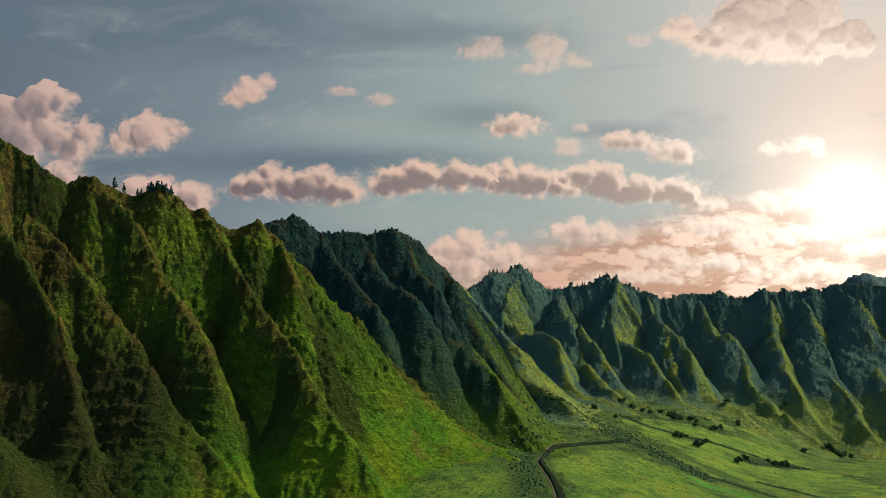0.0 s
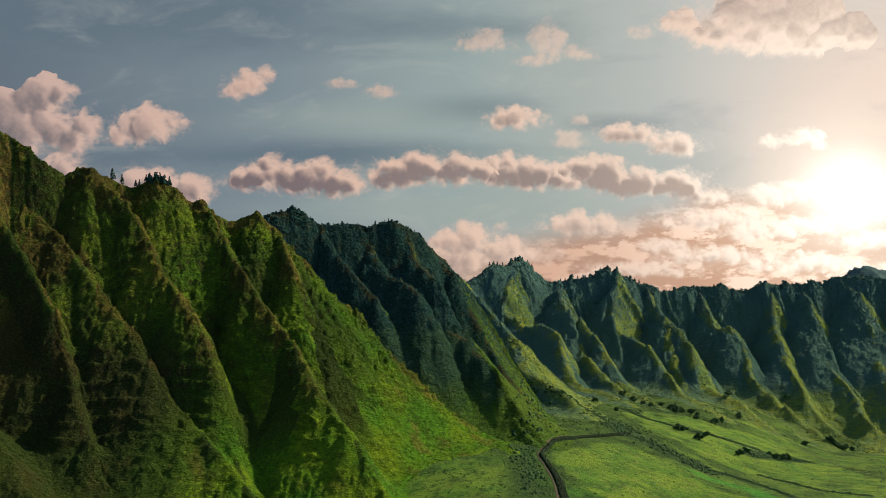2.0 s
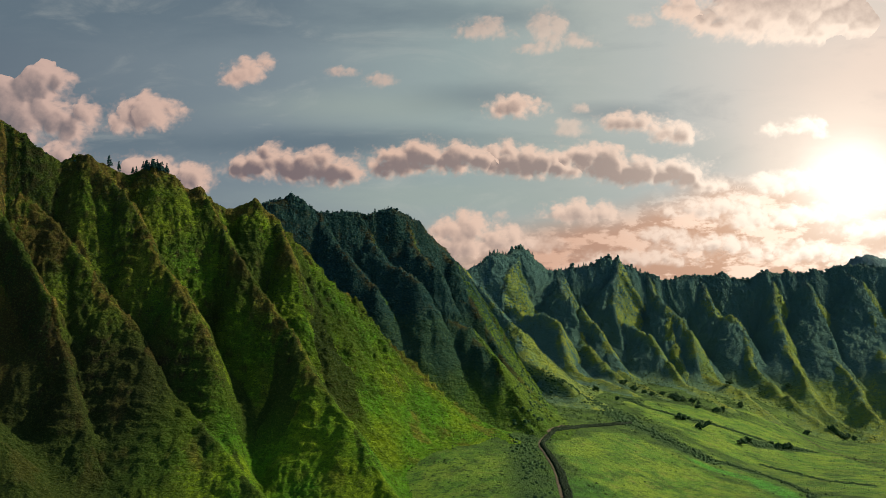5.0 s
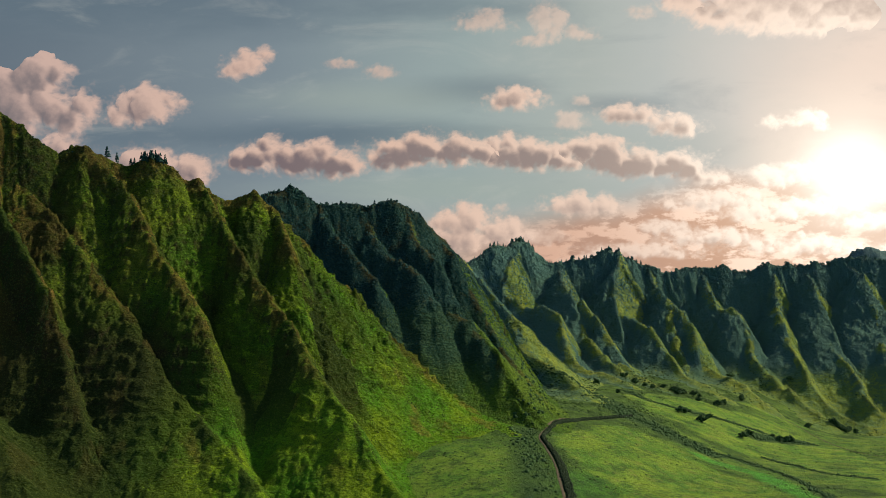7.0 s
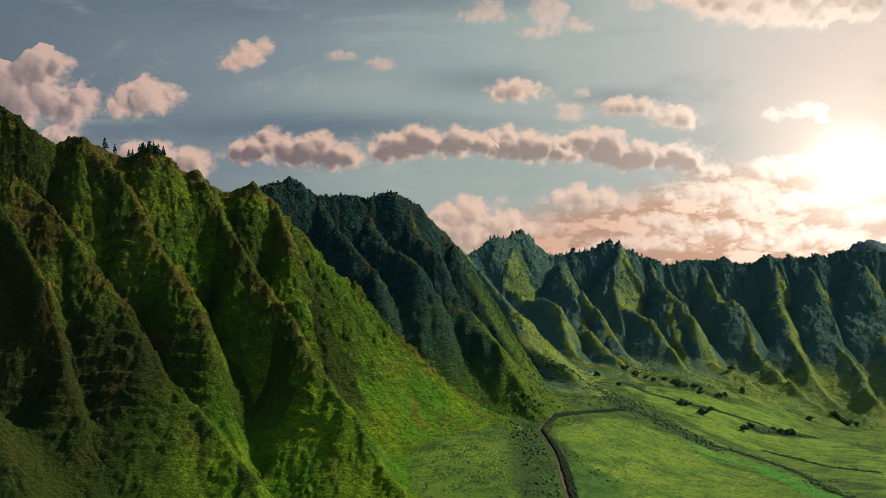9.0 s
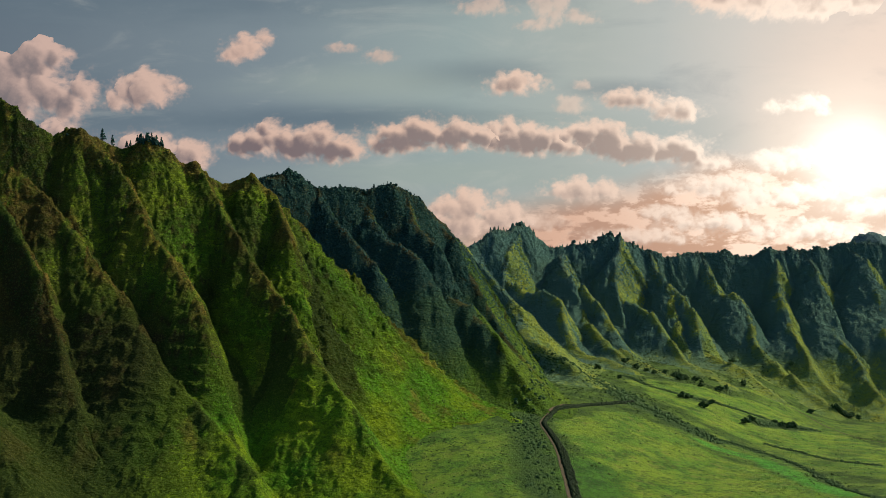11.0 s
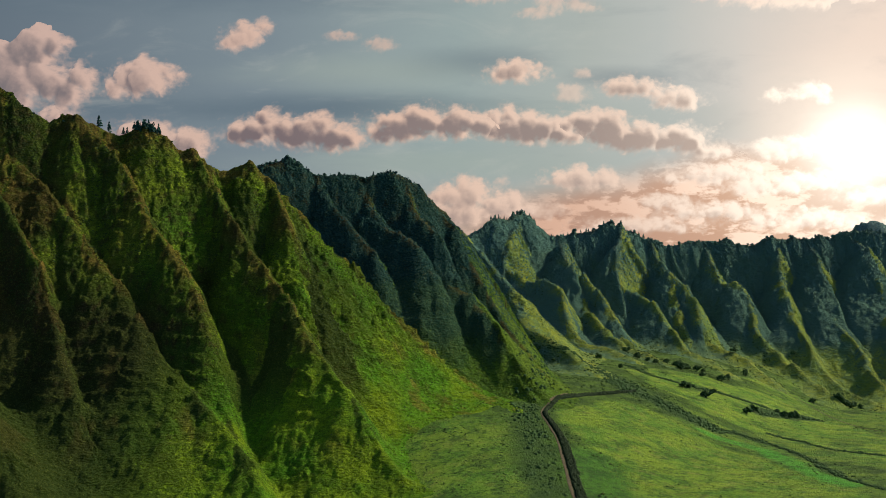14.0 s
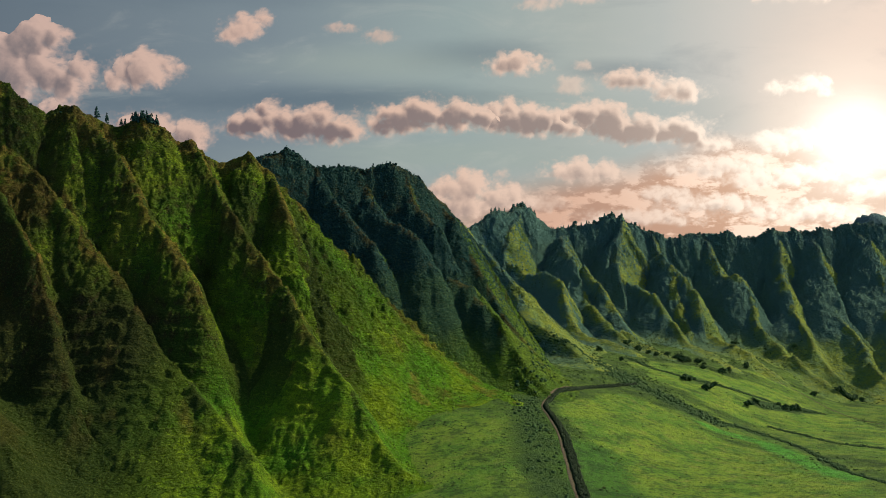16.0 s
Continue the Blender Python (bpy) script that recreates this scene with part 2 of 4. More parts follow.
def link_grid(name, xs, ys, z, keep, mat, attrs=(), own=None):
    """One smooth mesh from a height grid, with the cells where keep holds."""
    ny, nx = z.shape
    cell = keep[:-1, :-1] & keep[1:, :-1] & keep[:-1, 1:] & keep[1:, 1:]
    if own is not None:
        cell = cell & own[:-1, :-1]
    jj, ii = np.nonzero(cell)
    a = jj * nx + ii
    quads = np.stack([a, a + 1, a + nx + 1, a + nx], 1)
    used, inv = np.unique(quads.ravel(), return_inverse=True)
    X, Y = np.meshgrid(xs, ys)
    co = np.stack([X.ravel(), Y.ravel(), z.ravel()], 1)[used]
    me = bpy.data.meshes.new(name)
    me.vertices.add(len(co))
    me.vertices.foreach_set("co", co.ravel())
    me.loops.add(len(inv))
    me.loops.foreach_set("vertex_index", inv.astype(np.int32))
    me.polygons.add(len(quads))
    me.polygons.foreach_set("loop_start", np.arange(0, len(inv), 4, dtype=np.int32))
    me.update(calc_edges=True)
    me.polygons.foreach_set("use_smooth", np.ones(len(quads), bool))
    for key, values in attrs:
        me.attributes.new(key, "FLOAT", "POINT").data.foreach_set("value", values.ravel()[used].astype(np.float32))
    me.materials.append(mat)
    return new(name, me)


NEAR = [
    ([(-416, 960, 357), (-373, 964, 330), (-357, 966, 319), (-346, 968, 312), (-335, 970, 301), (-322, 980, 293), (-313, 985, 298), (-301, 985, 300)], (2.0, 1.7, 3, 0.9)),
    ([(-301, 985, 300), (-292, 990, 294), (-279, 1000, 287), (-272, 1005, 285), (-260, 1005, 291), (-249, 1005, 293), (-238, 1010, 288), (-224, 1015, 274), (-215, 1015, 275), (-206, 1020, 268), (-199, 1030, 259), (-188, 1035, 259), (-167, 1035, 267)], (2.0, 1.28, 3, 0.9)),
    ([(-379, 960, 330), (-356, 925, 254), (-324, 905, 213), (-300, 890, 178), (-284, 880, 144), (-270, 858, 112), (-252, 838, 82)], (1.9, 2.4, 4, 0.5, 0.5)),
    ([(-440, 880, 160), (-381, 860, 133), (-333, 825, 103), (-303, 800, 78), (-278, 775, 55), (-258, 750, 34), (-241, 728, 10)], (0.9, 1.5, 6, 0.4, 0.7)),
    ([(-366, 962, 326), (-346, 952, 267), (-313, 942, 237), (-283, 930, 208), (-260, 918, 178), (-241, 908, 159), (-226, 898, 139), (-210, 885, 114), (-190, 870, 96), (-161, 845, 72), (-141, 825, 57), (-126, 805, 44), (-110, 770, 21), (-94, 735, 1)], (1.9, 1.25, 4, 0.5, 0.75)),
    ([(-301, 985, 300), (-278, 975, 279), (-259, 965, 259), (-245, 958, 239), (-232, 945, 216), (-224, 938, 202), (-210, 930, 190), (-199, 922, 174), (-189, 913, 157), (-179, 902, 137), (-168, 885, 97), (-157, 868, 77), (-145, 850, 57), (-136, 830, 40)], (1.9, 1.6, 4, 0.6, 0.85)),
    ([(-215, 1015, 275), (-202, 1005, 261), (-191, 998, 243), (-179, 985, 223), (-167, 975, 210), (-156, 965, 192), (-138, 950, 172), (-123, 938, 154), (-112, 925, 135), (-97, 910, 116), (-82, 895, 97), (-70, 880, 85), (-57, 863, 67), (-43, 843, 46), (-24, 815, 24), (-1, 790, 3)], (1.6, 1.5, 3, 0.4, 0.78)),
    ([(-167, 1035, 267), (-154, 1037, 255), (-139, 1039, 240), (-127, 1041, 225), (-114, 1043, 208), (-97, 1045, 193), (-82, 1047, 180), (-67, 1048, 163), (-47, 1050, 141), (-32, 1052, 124), (-7, 1053, 108), (15, 1053, 88), (22, 1053, 83), (36, 1030, 68), (49, 1008, 58), (60, 985, 52)], (1.8, 1.0, 2.5, 0.16)),
    ([(-145, 1026, 245), (-130, 1000, 215), (-125, 980, 181), (-119, 965, 155)], (1.8, 1.2, 2, 0.6)),
]
MID = [
    ([(-181, 1120, 267), (-171, 1125, 274), (-152, 1135, 282), (-139, 1140, 278), (-124, 1145, 267), (-100, 1155, 269), (-77, 1165, 266), (-64, 1170, 272), (-52, 1172, 274), (-38, 1178, 268), (-27, 1182, 262), (-13, 1190, 248), (1, 1200, 235), (16, 1208, 219), (21, 1214, 213)], (1.3, 2.0, 4, 1.0)),
    ([(-77, 1165, 266), (-73, 1148, 240), (-56, 1128, 218), (-43, 1118, 210), (-26, 1108, 198), (-13, 1095, 177)], (2.2, 1.4, 5, 1.0)),
    ([(-38, 1178, 268), (-31, 1155, 236), (-20, 1143, 221), (-8, 1132, 210)], (2.2, 1.4, 5, 1.0)),
    ([(-124, 1145, 267), (-108, 1125, 241), (-85, 1105, 213), (-64, 1090, 192)], (1.6, 1.5, 3, 1.0)),
    ([(-8, 1195, 242), (9, 1182, 220), (18, 1172, 198), (36, 1152, 164), (52, 1132, 137), (66, 1108, 113), (78, 1088, 97), (88, 1072, 80)], (1.5, 1.6, 5, 0.5)),
    ([(-51, 1122, 183), (-29, 1114, 171), (-8, 1106, 164), (19, 1096, 155), (34, 1080, 138), (49, 1066, 113), (58, 1050, 88), (64, 1040, 72)], (1.2, 1.7, 9, 0.5)),
]
FAR = [
    ([(24, 1460, 229), (45, 1430, 206), (64, 1400, 177), (80, 1375, 156), (86, 1355, 140), (92, 1335, 124), (105, 1310, 112), (122, 1270, 98), (138, 1242, 80)], (1.2, 1.4, 4, 0.6)),
    ([(13, 1720, 227), (48, 1735, 247), (73, 1755, 265), (101, 1780, 273), (123, 1800, 279), (145, 1815, 266), (167, 1830, 247), (190, 1835, 247), (233, 1840, 251), (265, 1845, 265), (279, 1845, 268), (298, 1850, 256), (325, 1855, 242), (353, 1860, 231)], (1.5, 1.9, 4, 0.8)),
    ([(353, 1860, 231), (380, 1865, 236), (415, 1870, 239), (445, 1875, 237), (464, 1880, 233), (482, 1880, 242), (529, 1885, 244), (575, 1890, 242), (589, 1890, 241), (604, 1895, 250), (649, 1900, 252), (740, 1900, 250), (876, 1900, 246)], (1.9, 2.0, 4, 0.8)),
    ([(123, 1800, 280), (97, 1740, 231), (90, 1710, 207), (103, 1690, 183), (115, 1675, 171), (140, 1650, 167), (155, 1630, 154), (167, 1590, 123), (177, 1550, 98), (195, 1500, 83), (225, 1400, 68)], (1.95, 1.25, 3, 0.55)),
    ([(178, 1790, 234), (187, 1720, 193), (192, 1690, 168), (196, 1660, 144), (203, 1640, 130), (214, 1605, 111), (226, 1565, 94), (245, 1500, 75), (269, 1420, 60)], (1.95, 1.25, 3, 0.55)),
    ([(202, 1700, 184), (222, 1670, 154), (239, 1640, 122), (244, 1600, 96), (260, 1560, 72)], (1.95, 1.25, 3, 0.55)),
    ([(279, 1845, 268), (258, 1790, 227), (260, 1760, 197), (267, 1740, 171), (287, 1720, 156), (299, 1700, 139), (313, 1675, 122), (322, 1630, 92), (330, 1590, 70), (340, 1540, 57), (358, 1450, 44)], (1.95, 1.25, 3, 0.55)),
    ([(328, 1855, 242), (335, 1790, 191), (354, 1765, 173), (363, 1745, 159), (366, 1720, 138), (367, 1690, 114), (373, 1660, 90), (395, 1620, 76), (403, 1570, 58), (410, 1490, 34)], (1.95, 1.25, 3, 0.55)),
    ([(340, 1780, 182), (340, 1740, 148), (343, 1700, 119), (344, 1660, 92)], (1.95, 1.25, 3, 0.55)),
    ([(415, 1870, 239), (419, 1840, 207), (424, 1810, 185), (440, 1785, 170), (451, 1755, 144), (452, 1715, 113), (455, 1690, 92), (470, 1650, 72), (486, 1590, 41), (492, 1500, 19)], (1.95, 1.25, 3, 0.55)),
    ([(530, 1885, 244), (518, 1830, 198), (514, 1805, 176), (516, 1775, 153), (514, 1740, 124), (516, 1695, 88), (516, 1655, 62), (524, 1610, 38), (535, 1560, 21), (555, 1480, 0)], (1.8, 1.05, 3, 0.55)),
    ([(582, 1890, 241), (587, 1850, 208), (584, 1810, 170), (584, 1760, 128), (588, 1715, 96), (590, 1665, 62), (595, 1610, 36), (622, 1540, 16)], (1.8, 1.05, 3, 0.55)),
    ([(654, 1900, 252), (666, 1860, 226), (669, 1830, 197), (658, 1780, 153), (654, 1730, 112), (649, 1660, 66), (654, 1580, 27)], (1.8, 1.05, 3, 0.55)),
    ([(740, 1900, 250), (746, 1830, 197), (736, 1730, 112), (704, 1560, 29)], (1.8, 1.05, 3, 0.55)),
]
BACK = [
    ([(701, 2450, 251), (795, 2450, 269), (842, 2450, 284), (868, 2450, 298), (895, 2450, 305), (931, 2450, 303), (984, 2450, 310), (1195, 2450, 299)], (0.8, 0.8, 8, 1.0)),
]


def mountain(name, lines, x0, x1, y0, y1, step, mat, rough, steep, wood_shade, dry, blend=7.0, lit_side=0.0, fluting=1.0, knobs=0.0):
    """A mountain with its summit ridge and each of its spurs as a part; returns it with its height grid for planting."""
    xs, ys = np.arange(x0, x1 + step, step), np.arange(y0, y1 + step, step)
    X, Y = np.meshgrid(xs, ys)
    h, d, which, runnel, sunny = ridges(X, Y, lines, rough, steep, 75.0, fluting, knobs)
    f = floor_z(X, Y)
    q = (h - f) / blend
    z = f + blend * np.where(q > 20, q, np.log1p(np.exp(np.minimum(q, 20)))) - 1.2
    keep = z > f - 0.8
    base = new(name)
    base.location = (float(xs.mean()), float(ys.mean()), 20)
    # scrub is taken off sunward sides, so flank shade is painted into the cover
    attrs = (("wood_shade", np.clip(np.maximum(wood_shade(X, Y, z, d, sunny) * (1 - sunny * lit_side), 0.8 * smooth(0.1, -0.5, runnel) * smooth(18, 50, z - f) * (1 - sunny * lit_side)), -1, 1)), ("dry", np.clip(dry(X, Y, z, d) * smooth(-0.4, 0.2, runnel), 0, 1)))
    for n in range(len(lines)):
        if (keep & (which == n)).sum() > 30:
            part = link_grid("spur" if min(p[2] for p in lines[n][0]) < 0.72 * lines[n][0][0][2] else "summit_ridge", xs, ys, z, keep, mat, attrs, which == n)
            part.parent = base
            part.matrix_parent_inverse = Matrix.Translation(base.location).inverted()
    return base, (xs, ys, z, keep, d, runnel)


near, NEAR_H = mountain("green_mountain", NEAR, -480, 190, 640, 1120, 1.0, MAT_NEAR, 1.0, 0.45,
                        # scrub thickens low on the left; the dimmer light there is painted with it
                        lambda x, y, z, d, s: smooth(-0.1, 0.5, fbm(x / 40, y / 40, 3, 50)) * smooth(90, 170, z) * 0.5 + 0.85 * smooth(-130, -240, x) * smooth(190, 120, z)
                        # more scrub away from the sun, less towards it: flank shade painted in
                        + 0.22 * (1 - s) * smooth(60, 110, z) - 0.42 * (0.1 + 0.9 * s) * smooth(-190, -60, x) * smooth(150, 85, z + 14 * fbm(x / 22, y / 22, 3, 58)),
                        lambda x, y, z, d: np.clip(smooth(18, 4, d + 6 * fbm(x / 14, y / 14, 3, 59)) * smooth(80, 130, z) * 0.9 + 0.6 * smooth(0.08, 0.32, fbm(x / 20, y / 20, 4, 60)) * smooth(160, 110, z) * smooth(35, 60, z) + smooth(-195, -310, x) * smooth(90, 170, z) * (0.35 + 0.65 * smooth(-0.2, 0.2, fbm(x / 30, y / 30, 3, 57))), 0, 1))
tagged(near, "steep fluted green mountain side with grassy spurs", "mountain")
# dark scrub on flanks turned from the sun also paints their shade
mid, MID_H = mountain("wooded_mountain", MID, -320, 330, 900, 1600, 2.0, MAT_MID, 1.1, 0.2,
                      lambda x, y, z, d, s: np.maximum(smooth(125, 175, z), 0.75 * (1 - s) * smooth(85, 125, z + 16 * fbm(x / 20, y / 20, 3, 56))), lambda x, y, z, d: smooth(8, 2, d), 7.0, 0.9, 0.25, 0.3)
tagged(mid, "dark forested mountain behind a grassy spur", "mountain")
# bluish scrub tone on flanks turned from the sun paints their hazy shade
far, FAR_H = mountain("mountain_range", FAR, -60, 1000, 1150, 2050, 2.4, MAT_FAR_HAZY, 1.5, 0.0,
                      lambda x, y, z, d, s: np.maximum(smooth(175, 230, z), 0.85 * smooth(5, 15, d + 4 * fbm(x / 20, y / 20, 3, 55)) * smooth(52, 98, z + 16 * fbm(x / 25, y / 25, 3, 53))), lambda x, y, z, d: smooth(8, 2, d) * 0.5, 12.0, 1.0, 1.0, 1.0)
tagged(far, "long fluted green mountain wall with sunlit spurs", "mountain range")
back, BACK_H = mountain("distant_mountain", BACK, 500, 1500, 2150, 2800, 8.0, MAT_BACK_HAZY, 2.0, 0.0,
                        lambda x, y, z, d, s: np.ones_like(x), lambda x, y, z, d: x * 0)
tagged(back, "distant mountain top behind the range, haze painted blue", "mountain")


def polyline_distance(x, y, pts):
    best = np.full(np.shape(x), 1e9)
    for (ax, ay), (bx, by) in zip(pts, pts[1:]):
        dx, dy = bx - ax, by - ay
        u = np.clip(((x - ax) * dx + (y - ay) * dy) / (dx * dx + dy * dy), 0, 1)
        best = np.minimum(best, np.hypot(x - ax - u * dx, y - ay - u * dy))
    return best


TRACK = [(183, 1164), (156, 1130), (131, 1098), (109, 1062), (91, 1026), (80, 988), (82, 954), (85, 914), (85, 870), (84, 822), (83, 766), (81, 700)]
LUSH = [(236, 1078), (259, 1078), (279, 1060), (285, 1000), (287, 934), (293, 890)]
SCRUB_BANDS = [
    ([(100, 1288), (127, 1262), (158, 1266), (175, 1220), (184, 1165), (207, 1148), (224, 1128), (242, 1114)], 17.0),
    ([(242, 1114), (275, 1120), (296, 1104), (308, 1060), (307, 996), (304, 922), (314, 872)], 5.0),
    ([(209, 1360), (229, 1298), (261, 1290), (291, 1300), (323, 1308), (357, 1320)], 6.0),
    ([(335, 1272), (372, 1308), (409, 1328)], 12.0),
    ([(313, 1164), (338, 1138), (352, 1088), (385, 1058)], 4.0),
]
BRIGHT_BANDS = [
    ([(215, 1320), (231, 1274), (250, 1268)], 13.0),
    ([(253, 1240), (292, 1256), (320, 1228), (357, 1200)], 16.0),
    ([(381, 1480), (412, 1466), (440, 1466)], 14.0),
    ([(270, 1330), (310, 1350), (350, 1380), (400, 1400)], 14.0),
]
FOOTPATH = [(412, 1480), (424, 1466), (435, 1448), (443, 1412), (444, 1356), (450, 1286), (462, 1248), (476, 1190)]
GREEN_WEDGE = [(106, 884), (105, 834), (106, 776), (108, 712)]
TRACK_SCRUB = [(92, 1186), (76, 1046), (66, 976), (63, 882), (66, 824), (68, 768)]
MEADOW = [(204, 1294), (243, 1372), (299, 1394), (337, 1388), (403, 1392), (434, 1328), (445, 1214), (440, 1106), (373, 946), (372, 1024), (348, 1078), (327, 1140), (280, 1164), (246, 1196), (211, 1232)]


FIELD = [(93, 1000), (137, 1066), (173, 1108), (210, 1084), (232, 1050), (264, 1026), (278, 934), (296, 826), (300, 724), (156, 672), (123, 782), (118, 868), (108, 918), (95, 950)]


def in_field(x, y, field=FIELD):
    """1 inside a field, by default the large pasture beside the track, fading over its edge."""
    inside = np.zeros(np.shape(x), bool)
    for (ax, ay), (bx, by) in zip(field, field[1:] + field[:1]):
        inside ^= ((ay > y) != (by > y)) & (x < (bx - ax) * (y - ay) / (by - ay + 1e-9) + ax)
    d = polyline_distance(x, y, field + field[:1])
    return smooth(-4, 4, np.where(inside, d, -d))


def cover(X, Y):
    """Pasture, lush grass and scrub over the valley floor, from 0 to 1."""
    wx, wy = X + 6 * fbm(X / 25, Y / 25, 3, 61), Y + 12 * fbm(X / 25, Y / 25, 3, 62)
    past = smooth(-0.35, 0.1, fbm(X / 55, Y / 40, 4, 80) + 0.18) * smooth(90, 112, wx + 0.02 * (wy - 800)) * (0.12 + 0.88 * smooth(48, 36, floor_z(X, Y) + 6 * fbm(X / 30, Y / 30, 3, 63)))
    past = past * 0.55
    past = np.maximum(past, in_field(wx, wy))
    past = np.maximum(past, in_field(wx, wy, MEADOW) * smooth(-0.5, -0.1, fbm(X / 30 - Y / 90, Y / 30, 4, 64)))
    # the open grass slope between the mountain foot and the scrub along the track
    line = sorted(TRACK_SCRUB, key=lambda p: p[1])
    bank = np.interp(wy, [p[1] for p in line], [p[0] for p in line]) - wx
    past = np.maximum(past, 0.85 * smooth(2, 20, bank) * smooth(1010, 900, wy) * (0.55 + 0.45 * smooth(-0.25, 0.2, fbm(wx / 24 + wy / 70, wy / 60, 4, 66))))
    for pts, width in SCRUB_BANDS:
        past = past * smooth(width * 0.55, width * 1.25, polyline_distance(wx, wy, pts))
    for pts, width in BRIGHT_BANDS:
        past = np.maximum(past, smooth(width * 1.3, width * 0.6, polyline_distance(wx, wy, pts)))
    past = past * smooth(14, 30, polyline_distance(wx, wy, GREEN_WEDGE))
    lush = smooth(14, 7, polyline_distance(wx, wy, LUSH)) * 0.7
    lush = np.maximum(lush, 0.05 * smooth(95, 70, wx) * smooth(1350, 1200, wy))
    lush = np.maximum(lush, 0.06 * smooth(6, 26, bank) * smooth(1000, 900, wy))
    lush = np.maximum(lush, 0.22 * smooth(34, 14, polyline_distance(wx, wy, GREEN_WEDGE)))
    thick = smooth(30, 2, polyline_distance(wx, wy, TRACK_SCRUB)) * 0.6
    for pts, width in SCRUB_BANDS:
        thick = np.maximum(thick, smooth(width * 1.3, width * 0.6, polyline_distance(wx, wy, pts)))
    return past, lush * (1 - thick), thick


def build_ground():
    fine_x, fine_y = np.arange(-460, 1000, 5.0), np.arange(500, 2000, 5.0)
    xs = np.concatenate([np.linspace(-4600, -480, 24), fine_x, np.linspace(1020, 4600, 22)])
    ys = np.concatenate([np.linspace(-4600, 480, 30), fine_y, np.linspace(2020, 4600, 20)])
    X, Y = np.meshgrid(xs, ys)
    z = floor_z(X, Y) + 0.7 * fbm(X / 30, Y / 30, 4, 70)
    past, lush, thick = cover(X, Y)
    ob = link_grid("ground", xs, ys, z, np.ones(z.shape, bool), MAT_GROUND, (("pasture", past), ("lush", lush), ("thicket", thick)))
    tagged(ob, "green valley floor with pasture and scrub", "ground", kind="structure")
    return xs, ys, z


GROUND_H = build_ground()


def surface_at(x, y):
    """Height of the ground or of the foot of a mountain, whichever lies on top."""
    x, y = np.atleast_1d(np.asarray(x, float)), np.atleast_1d(np.asarray(y, float))
    best = floor_z(x, y) + 0.7 * fbm(x / 30, y / 30, 4, 70)
    for xs, ys, z, keep, *_ in (NEAR_H, MID_H, FAR_H):
        fi, fj = (x - xs[0]) / (xs[1] - xs[0]), (y - ys[0]) / (ys[1] - ys[0])
        inside = (fi > 1) & (fj > 1) & (fi < len(xs) - 2) & (fj < len(ys) - 2)
        i, j = np.where(inside, fi, 1).astype(int), np.where(inside, fj, 1).astype(int)
        u, v = fi - i, fj - j
        h = (z[j, i] * (1 - u) + z[j, i + 1] * u) * (1 - v) + (z[j + 1, i] * (1 - u) + z[j + 1, i + 1] * u) * v
        best = np.where(inside & keep[j, i] & (h > best), h, best)
    return best


def smooth_line(pts, per=8):
    """A rounded run through the points of a plan line."""
    p = [pts[0], *pts, pts[-1]]
    out = []
    for a, b, c, d in zip(p, p[1:], p[2:], p[3:]):
        for k in range(per):
            t = k / per
            out.append([0.5 * (2 * b[i] + (c[i] - a[i]) * t + (2 * a[i] - 5 * b[i] + 4 * c[i] - d[i]) * t * t
                               + (3 * b[i] - a[i] - 3 * c[i] + d[i]) * t ** 3) for i in (0, 1)])
    out.append(list(pts[-1]))
    return np.array(out)


def build_track(name, pts, half, label):
    line = smooth_line(pts)
    way = np.gradient(line, axis=0)
    side = np.stack([way[:, 1], -way[:, 0]], 1) / np.linalg.norm(way, axis=1)[:, None]
    cols = np.linspace(-1.0, 1.0, 7)
    width = half * (1 + 0.28 * vnoise(np.arange(len(line)) / 3.0, np.zeros(len(line)), 90))
    co = []
    for p, s, w in zip(line, side, width):
        for c in cols:
            q = p + s * w * c
            rut = 0.10 * (1 - abs(abs(c) - 0.5) * 4) if 0.25 < abs(c) < 0.75 else 0.0
            co.append((q[0], q[1], float(surface_at(*q)[0]) + 0.35 * (1 - c ** 4) - rut - 0.05))
    n = len(cols)
    faces = [(r * n + k, r * n + k + 1, (r + 1) * n + k + 1, (r + 1) * n + k) for r in range(len(line) - 1) for k in range(n - 1)]
    me = bpy.data.meshes.new(name)
    me.from_pydata(co, [], faces)
    me.materials.append(MAT_EARTH)
    tagged(new(name, me), label, "track", kind="structure")
    return line, side


TRACK_LINE, TRACK_SIDE = build_track("dirt_track", TRACK, 1.15, "narrow brown dirt track along a hedge")
build_track("footpath", FOOTPATH, 0.9, "narrow pale footpath across the meadow")


# ---- planting ----
rng = np.random.default_rng(7)


def dome(r):
    """A small ragged leafy mound: 9 corners, 12 triangles."""
    a = np.arange(4) * np.pi / 2
    low = np.stack([np.cos(a), np.sin(a), a * 0 - 0.4], 1)
    top = np.stack([np.cos(a + 0.7) * 0.8, np.sin(a + 0.7) * 0.8, a * 0 + 0.45], 1)
    v = np.concatenate([low, top, [[0, 0, 0.95]]])
    return v + r.normal(0, 0.2, v.shape)


DOMES = np.array([dome(rng) for _ in range(16)])
_f = []
for _k in range(4):
    _n = (_k + 1) % 4
    _f += [(_k, _n, 4 + _k), (_n, 4 + _n, 4 + _k), (4 + _k, 4 + _n, 8)]
DOME_FACES = np.array(_f)


